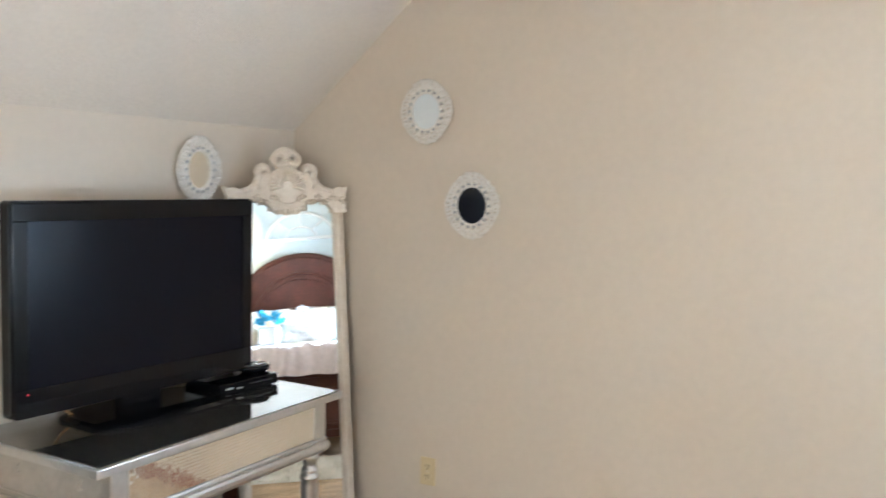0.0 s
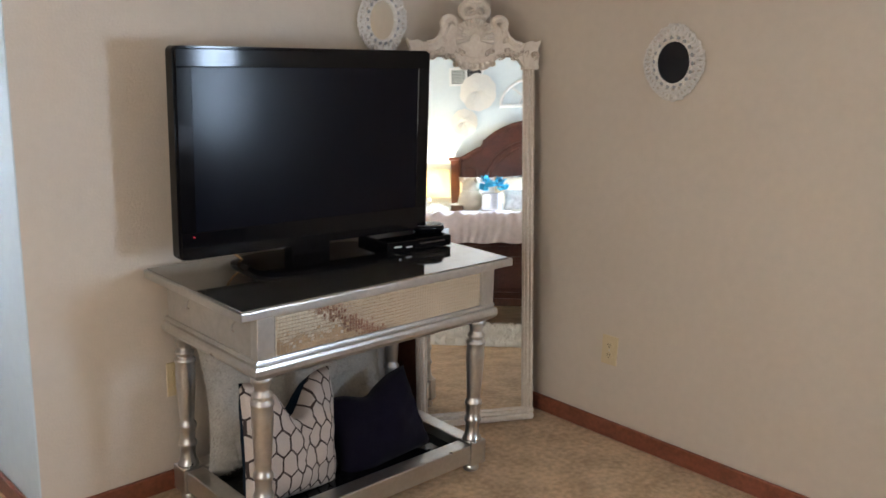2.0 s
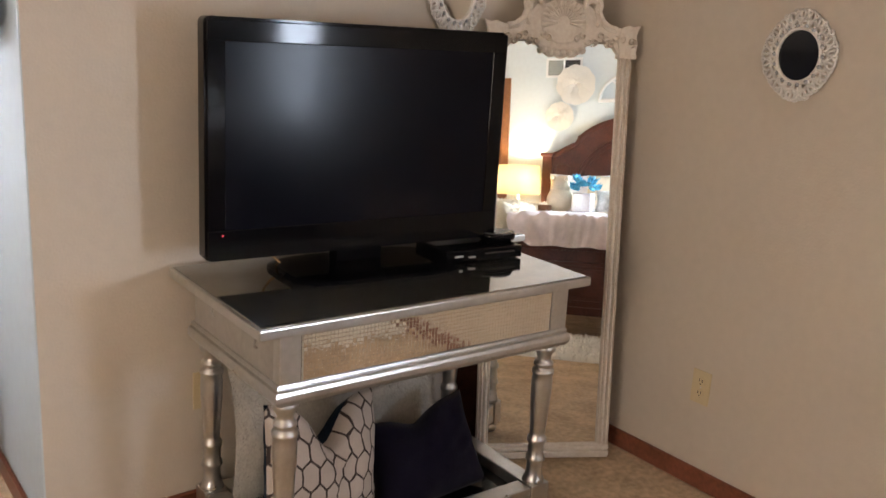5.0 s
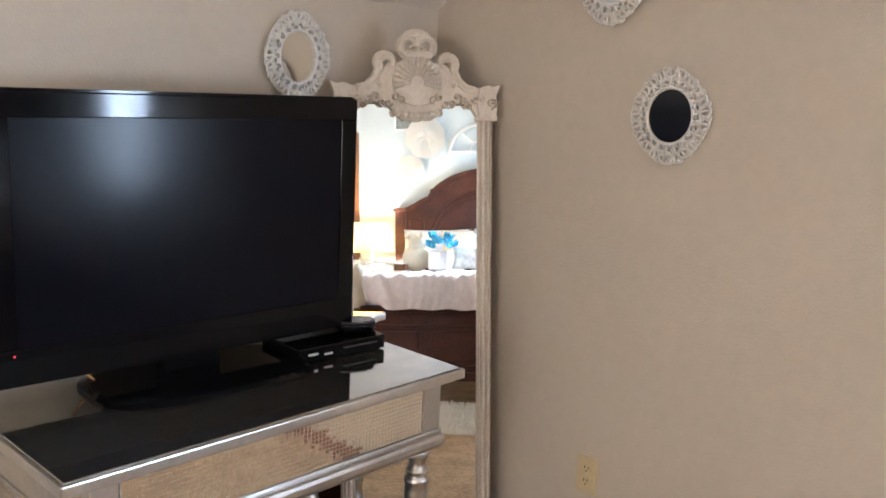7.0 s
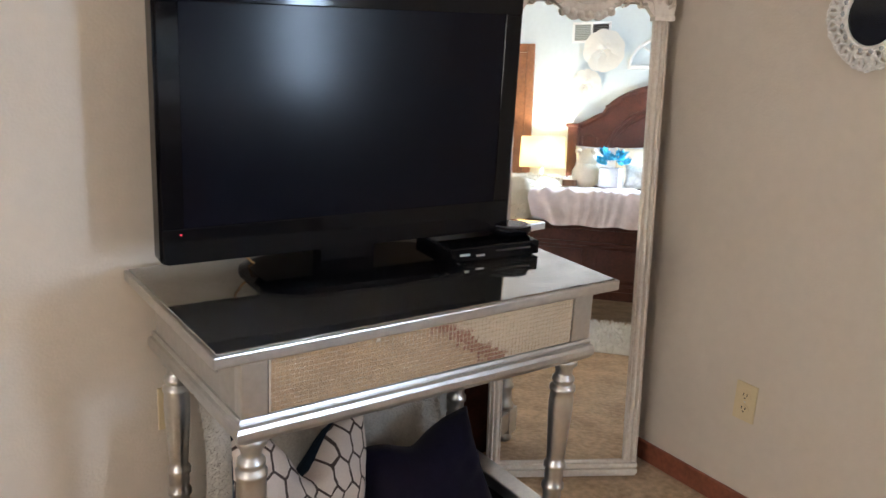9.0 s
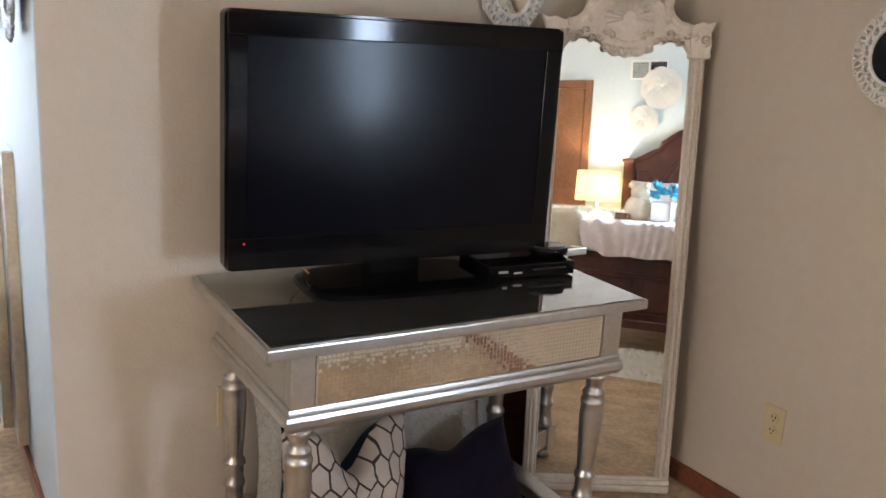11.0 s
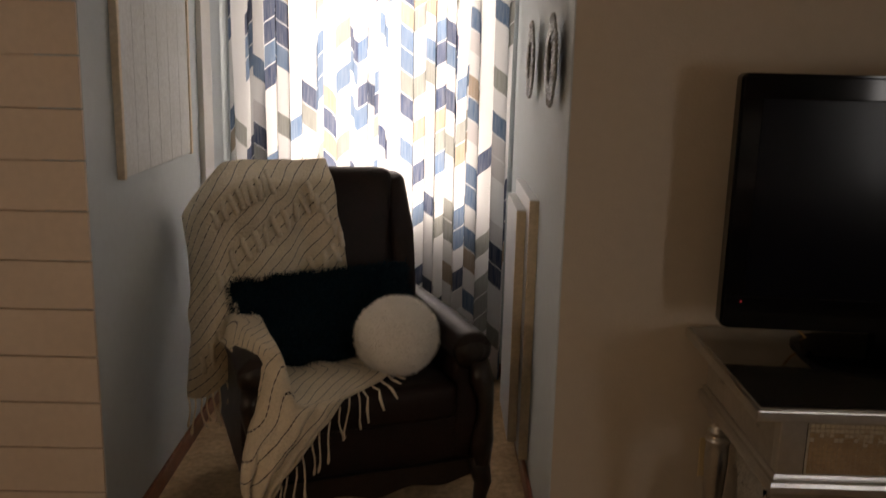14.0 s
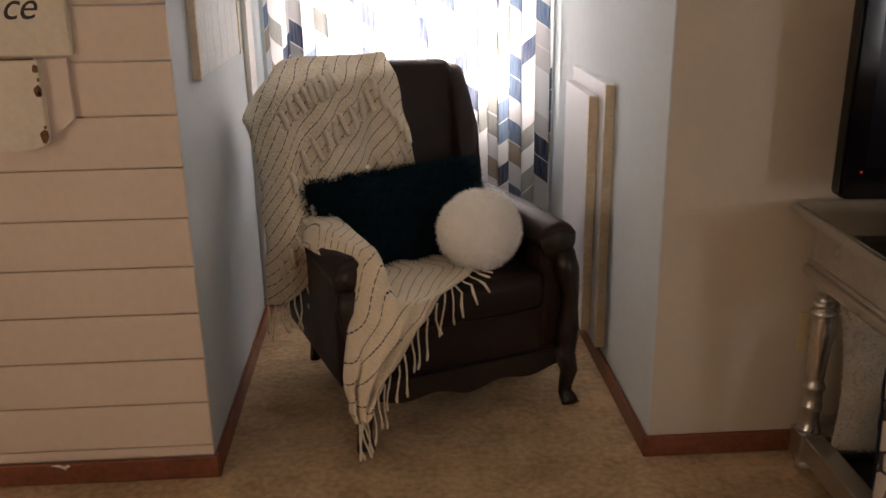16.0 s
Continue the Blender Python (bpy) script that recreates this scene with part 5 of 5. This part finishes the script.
def bedspread():
    """Blush satin over the foot of the bed, hanging in folds over the footboard."""
    bm = bmesh.new()
    nx, ny = 90, 40
    x0, x1 = -1.385, BX + 0.80
    g = []
    for i in range(nx + 1):
        f = i / nx
        x = x0 + (x1 - x0) * f
        row = []
        for j in range(ny + 1):
            q = j / ny
            hem = 0.625 + 0.005 * math.sin(f * 31) + 0.05 * smooth01((0.12 - f) / 0.12)
            ruck = 0.009 * math.sin(f * 95 + 4 * math.sin(f * 11 + q * 3) + q * 6) + 0.010 * math.sin(f * 41 - q * 5 + 2 * math.sin(f * 7)) + 0.012 * noise.noise((f * 16, q * 5, 4))
            if q < 0.55:
                y = -4.2 + (FB + 0.03 + 4.2) * q / 0.55
                z = 0.838 + ruck * 0.9 * (0.5 + q)
            else:
                k = (q - 0.55) / 0.45
                y = FB + 0.03 + 0.055 * math.sin(min(1, k * 1.6) * math.pi / 2) + ruck * 0.9 * k
                z = 0.838 - (0.838 - hem) * k ** 1.3 + ruck * (1 - k)
            row.append(bm.verts.new((x + 0.02 * math.sin(q * 7 + f * 4), y, z)))
        g.append(row)
    for i in range(nx):
        for j in range(ny):
            bm.faces.new((g[i][j], g[i + 1][j], g[i + 1][j + 1], g[i][j + 1]))
    ob = part("bedspread", bm, M["blush"], None, "", None, True)
    tagged(ob, "rumpled blush satin bedspread over the bed's foot", "bedspread")


bedspread()


def cream_throw():
    bm = rounded(-1.80, -1.40, -4.3, FB + 0.07, 0.62, 0.905, 0.08, seed=12)
    for v in bm.verts:
        v.co.z += 0.03 * noise.noise(v.co * 4)
    ob = part("plush_throw", bm, M["cream_cloth"], None, "", None, True)
    tagged(ob, "cream plush throw folded over the corner of the bed", "blanket")
    fur_on(ob, 5000, 0.03, M["cream_cloth"], 22, 0.6, 0.0025)


cream_throw()
for x, y, z, rz, mat, lab in ((-1.40, -4.93, 1.00, 4, "sheet", "plump white pillow against the headboard"), (-0.62, -4.93, 1.00, -4, "sheet", "plump white pillow against the headboard"), (-1.02, -4.78, 0.99, 2, "cream_cloth", "cream pillow leaning on white pillows")):
    cushion("bed_pillow", lab, pillow_bm(0.62, 0.36, 0.18, n=14, seed=x * 7), M[mat], pose(x, y, z, -18, 0, 180 + rz), None, "pillows on the bed")
M["chevron"] = material("white_grey_print", (0.78, 0.76, 0.70), 0.85, second=(0.55, 0.53, 0.47), scale=30, fine=60)
cushion("print_pillow", "small white pillow with grey zigzag print", pillow_bm(0.42, 0.17, 0.10, n=14, seed=31), M["chevron"], pose(-0.80, -3.86, 0.935, -15, 0, 178))
bm = bmesh.new()
for c, r in (((0, 0, 0.085), 0.10), ((0.01, 0, 0.20), 0.072), ((-0.05, 0.03, 0.25), 0.025), ((0.06, 0.03, 0.25), 0.025)):
    bmesh.ops.create_icosphere(bm, subdivisions=3, radius=r, matrix=Matrix.Translation(c))
ob = part("plush_cushion", bm, M["cream_cloth"], None, "", pose(-1.275, -3.82, 0.85), True)
tagged(ob, "cream plush shaped cushion sitting on the bed", "cushion")
ob = part("wooden_box", box(-0.045, 0.045, -0.03, 0.03, 0, 0.045, 0.004), M["door_wood"], None, "", pose(-1.36, -3.72, 0.852))
tagged(ob, "small brown wooden box on the bedspread", "box")


def flower_vase():
    M["blue_petal"] = material("bright_blue_petal", (0.09, 0.47, 0.66), 0.6, vary=0.3, scale=30)
    M["vase"] = material("silvered_vase", (0.80, 0.80, 0.80), 0.22, 0.5, vary=0.15, scale=20)
    t = thing("flower_vase", "silvery square vase of bright blue artificial flowers", "vase", pose(-1.085, -3.80, 0.850))
    part("vase", rounded(-0.075, 0.075, -0.075, 0.075, 0, 0.145, 0.02, seed=2), M["vase"], t, "", None, True)
    rng = random.Random(5)
    for k in range(6):
        fl = bmesh.new()
        for p in range(16):
            a, e = rng.uniform(0, 6.28), rng.uniform(0.1, 1.3)
            d = Vector((math.cos(a) * math.cos(e), math.sin(a) * math.cos(e), math.sin(e)))
            s = d.orthogonal().normalized()
            l = rng.uniform(0.045, 0.075)
            vs = [fl.verts.new(v) for v in ((0, 0, 0), d * l * 0.6 + s * 0.018, d * l, d * l * 0.6 - s * 0.018)]
            lift = d.cross(s) * 0.008
            vs2 = fl.verts.new(d * l * 0.6 + lift)
            fl.faces.new((vs[0], vs[1], vs2)), fl.faces.new((vs[1], vs[2], vs2)), fl.faces.new((vs[2], vs[3], vs2)), fl.faces.new((vs[3], vs[0], vs2))
        a = k * 1.05
        part("flower_head", fl, M["blue_petal"], t, "blue flower head with pointed petals", pose(0.085 * math.cos(a), 0.06 * math.sin(a), 0.165 + 0.03 * (k % 3), 0, 0, k * 40))


flower_vase()


def white_flower():
    t = thing("white_flower", "white artificial flower lying on the pillow", "flower", pose(-0.90, -4.40, 0.86))
    rng = random.Random(8)
    part("stem", tube([(0, 0, 0), (0.01, 0, 0.12), (0, 0, 0.24)], 0.005), M["fur_white"], t)
    for p in range(18):
        a, e = rng.uniform(0, 6.28), rng.uniform(0.0, 1.2)
        d = Vector((math.cos(a) * math.cos(e), math.sin(a) * math.cos(e), math.sin(e)))
        s = d.orthogonal().normalized()
        fl = bmesh.new()
        vs = [fl.verts.new(v) for v in ((0, 0, 0), d * 0.05 + s * 0.02, d * 0.085, d * 0.05 - s * 0.02, d * 0.05 + d.cross(s) * 0.012)]
        for q in ((0, 1, 4), (1, 2, 4), (2, 3, 4), (3, 0, 4)):
            fl.faces.new([vs[i] for i in q])
        part("petal", fl, M["sheet"], t, "", pose(0, 0, 0.24))


white_flower()


def paper_rose(x, z, r, seed):
    M.setdefault("paper", material("ivory_paper", (0.78, 0.74, 0.65), 0.8, vary=0.05))
    t = thing("paper_rose", "large ivory paper rose hung on the pale wall", "wall decoration", pose(x, ROOM_S, z), "paper roses over the bed")
    rng = random.Random(seed)
    for ring, (cnt, rad) in enumerate(((10, 1.0), (9, 0.84), (8, 0.68), (7, 0.53), (6, 0.39), (5, 0.26), (3, 0.14))):
        for k in range(cnt):
            a = 2 * math.pi * (k + 0.5 * (ring % 2)) / cnt + rng.uniform(-0.15, 0.15)
            bm = bmesh.new()
            n = 5
            g = []
            for i in range(n + 1):
                row = []
                for j in range(n + 1):
                    u, v = i / n * 2 - 1, j / n
                    wdt = 0.50 * rad * r * math.sin(math.pi * (0.12 + 0.60 * v))
                    ll = rad * r * v * (1 - 0.16 * u * u)
                    lift = 0.03 * r + 0.045 * r * ring + 0.10 * r * v ** 2 - 0.04 * r * u * u
                    row.append(bm.verts.new((u * wdt, -lift - 0.005 * (5 - ring) * 0.2, ll)))
                g.append(row)
            for i in range(n):
                for j in range(n):
                    bm.faces.new((g[i][j], g[i + 1][j], g[i + 1][j + 1], g[i][j + 1]))
            part("petal", bm, M["paper"], t, "", pose(0, 0.0, 0, 0, math.degrees(a), 0) , True)
    t.matrix_basis = pose(x, ROOM_S + 0.004, z, 0, 0, 180)
    return t


paper_rose(-1.548, 1.985, 0.185, 2)
paper_rose(-1.690, 1.700, 0.135, 4)


def arch_decor():
    t = thing("arch_window_decoration", "white half-round window frame hung above the bed", "wall decoration", pose(BX + 0.01, ROOM_S, 1.845))
    R, H = 0.33, 0.25

    def bow(f, r):
        return tube([(R * f * math.cos(a), 0.015, H * f * math.sin(a)) for a in [math.pi * k / 30 for k in range(31)]], r, 6)
    part("outer_arch", bow(1.0, 0.016), M["white_trim"], t, "", None, True)
    part("inner_arch", bow(0.45, 0.010), M["white_trim"], t, "", None, True)
    part("base_bar", box(-R - 0.015, R + 0.015, 0.001, 0.028, -0.02, 0.012, 0.004), M["white_trim"], t)
    for a in (45, 90, 135):
        c, s = math.cos(radians(a)), math.sin(radians(a))
        part("spoke", tube([(R * 0.45 * c, 0.015, H * 0.45 * s), (R * c, 0.015, H * s)], 0.009, 6), M["white_trim"], t)


arch_decor()



def wall_vent():
    t = thing("wall_vent", "white painted wall vent with a half-open dark grille", "vent", pose(-1.67, ROOM_S, 2.146))
    w, h = 0.34, 0.175
    fr = box(-w / 2, w / 2, 0.001, 0.012, h / 2 - 0.02, h / 2, 0.002)
    box(-w / 2, w / 2, 0.001, 0.012, -h / 2, -h / 2 + 0.02, 0.002, bm=fr)
    box(-w / 2, -w / 2 + 0.02, 0.001, 0.012, -h / 2 + 0.02, h / 2 - 0.02, bm=fr)
    box(w / 2 - 0.02, w / 2, 0.001, 0.012, -h / 2 + 0.02, h / 2 - 0.02, bm=fr)
    box(-0.008, 0.008, 0.001, 0.011, -h / 2 + 0.02, h / 2 - 0.02, bm=fr)
    part("frame", fr, M["white_trim"], t)
    part("backing", box(-w / 2 + 0.02, w / 2 - 0.02, 0.0005, 0.002, -h / 2 + 0.02, h / 2 - 0.02), M["dark_slot"], t)
    for k in range(9):
        z = -h / 2 + 0.027 + k * 0.0148
        part("slat", box(-w / 2 + 0.021, -0.009, 0.002, 0.010, z, z + 0.010), M["vent_grey"], t)
        part("slat", box(0.009, w / 2 - 0.021, 0.002, 0.009, z, z + 0.003), M["old_silver"], t)


wall_vent()


def bedroom_door():
    x1 = -2.175
    t = thing("door_1", "closed honey-brown wooden door in a matching casing", "door", pose(x1, ROOM_S, 0), kind="structure")
    for a, b in ((-0.07, 0.0), (-0.95, -0.88)):
        part("casing", box(a, b, 0.001, 0.022, 0, 2.06, 0.004), M["door_wood"], t)
    part("casing", box(-0.88, -0.07, 0.001, 0.022, 1.99, 2.06, 0.004), M["door_wood"], t)
    part("leaf", box(-0.875, -0.075, 0.001, 0.014, 0.008, 1.986, 0.002), M["door_wood"], t)
    part("handle", lathe([(0.012, 0), (0.012, 0.03), (0.027, 0.04), (0.027, 0.06), (0.01, 0.068)], 14, None, Matrix.Translation((-0.82, 0.014, 0.95)) @ pose(0, 0, 0, -90, 0, 0)), M["old_gold"], t, "brass knob", None, True)


bedroom_door()


def nightstand():
    t = thing("nightstand", "dark cherry wooden nightstand beside the bed", "nightstand", pose(-1.98, -4.93, 0))
    part("body", box(-0.17, 0.155, -0.2, 0.2, 0.10, 0.60, 0.005), M["dark_wood"], t)
    part("top", box(-0.185, 0.165, -0.215, 0.215, 0.60, 0.63, 0.008, 2), M["dark_wood"], t)
    for z in (0.13, 0.36):
        d = part("drawer", box(-0.15, 0.135, 0.2, 0.214, z, z + 0.21, 0.004), M["dark_wood"], t)
        part("handle", lathe([(0.008, 0), (0.014, 0.02)], 10, None, Matrix.Translation((0, 0.214, z + 0.1)) @ pose(0, 0, 0, -90, 0, 0)), M["old_gold"], d)
    for i in (-0.15, 0.135):
        for j in (-0.18, 0.18):
            part("leg", box(i - 0.02, i + 0.02, j - 0.02, j + 0.02, 0, 0.10), M["dark_wood"], t)


nightstand()


def shade_material():
    m = bpy.data.materials.new("cream_lamp_shade")
    m.use_nodes = True
    nt = m.node_tree
    b = nt.nodes["Principled BSDF"]
    b.inputs["Base Color"].default_value = (0.84, 0.74, 0.50, 1)
    b.inputs["Roughness"].default_value = 0.9
    tr = nt.nodes.new("ShaderNodeBsdfTranslucent")
    tr.inputs["Color"].default_value = (0.86, 0.77, 0.54, 1)
    ms = nt.nodes.new("ShaderNodeMixShader")
    ms.inputs[0].default_value = 0.5
    nt.links.new(b.outputs[0], ms.inputs[1])
    nt.links.new(tr.outputs[0], ms.inputs[2])
    nt.links.new(ms.outputs[0], nt.nodes["Material Output"].inputs["Surface"])
    return m


def table_lamp():
    t = thing("table_lamp", "lit table lamp with a cream drum shade on the nightstand", "lamp", pose(-1.965, -4.90, 0.63))
    part("base", lathe([(0.07, 0), (0.072, 0.012), (0.03, 0.03), (0.045, 0.10), (0.055, 0.16), (0.035, 0.24), (0.012, 0.28), (0.010, 0.40)], 20), M["vase"], t, "", None, True)
    bm = bmesh.new()
    k = 40
    lo = [bm.verts.new((0.195 * math.cos(2 * math.pi * i / k), 0.195 * math.sin(2 * math.pi * i / k), 0.345)) for i in range(k)]
    hi = [bm.verts.new((0.185 * math.cos(2 * math.pi * i / k), 0.185 * math.sin(2 * math.pi * i / k), 0.605)) for i in range(k)]
    for i in range(k):
        bm.faces.new((lo[i], lo[(i + 1) % k], hi[(i + 1) % k], hi[i]))
    s = part("shade", bm, shade_material(), t, "cream drum shade", None, True)
    md = s.modifiers.new("thickness", 'SOLIDIFY')
    md.thickness = 0.002
    part("spider", tube([(-0.185, 0, 0.60), (0, 0, 0.595), (0.185, 0, 0.60)], 0.003), M["old_silver"], t)


table_lamp()


def sheepskin():
    bm = bmesh.new()
    n = 30
    g = []
    for i in range(n + 1):
        row = []
        for j in range(n + 1):
            u, v = i / n * 2 - 1, j / n * 2 - 1
            e = 1 + 0.05 * noise.noise((u * 3, v * 3, 2))
            x, y = 0.95 * u * e, 0.36 * v * e
            z = 0.045 * (1 - max(abs(u), abs(v)) ** 8) + 0.01 * noise.noise((u * 9, v * 5, 6)) * (1 - max(abs(u), abs(v)) ** 4)
            row.append(bm.verts.new((x, y, max(0.0, z))))
        g.append(row)
    for i in range(n):
        for j in range(n):
            bm.faces.new((g[i][j], g[i + 1][j], g[i + 1][j + 1], g[i][j + 1]))
    ob = part("sheepskin_rug", bm, M["fur_white"], None, "", pose(-0.98, -2.62, 0.001), True)
    tagged(ob, "thick white sheepskin rug on the carpet before the bed", "rug")
    fur_on(ob, 9000, 0.035, M["fur_white"], 14, 0.3, 0.0022)


sheepskin()
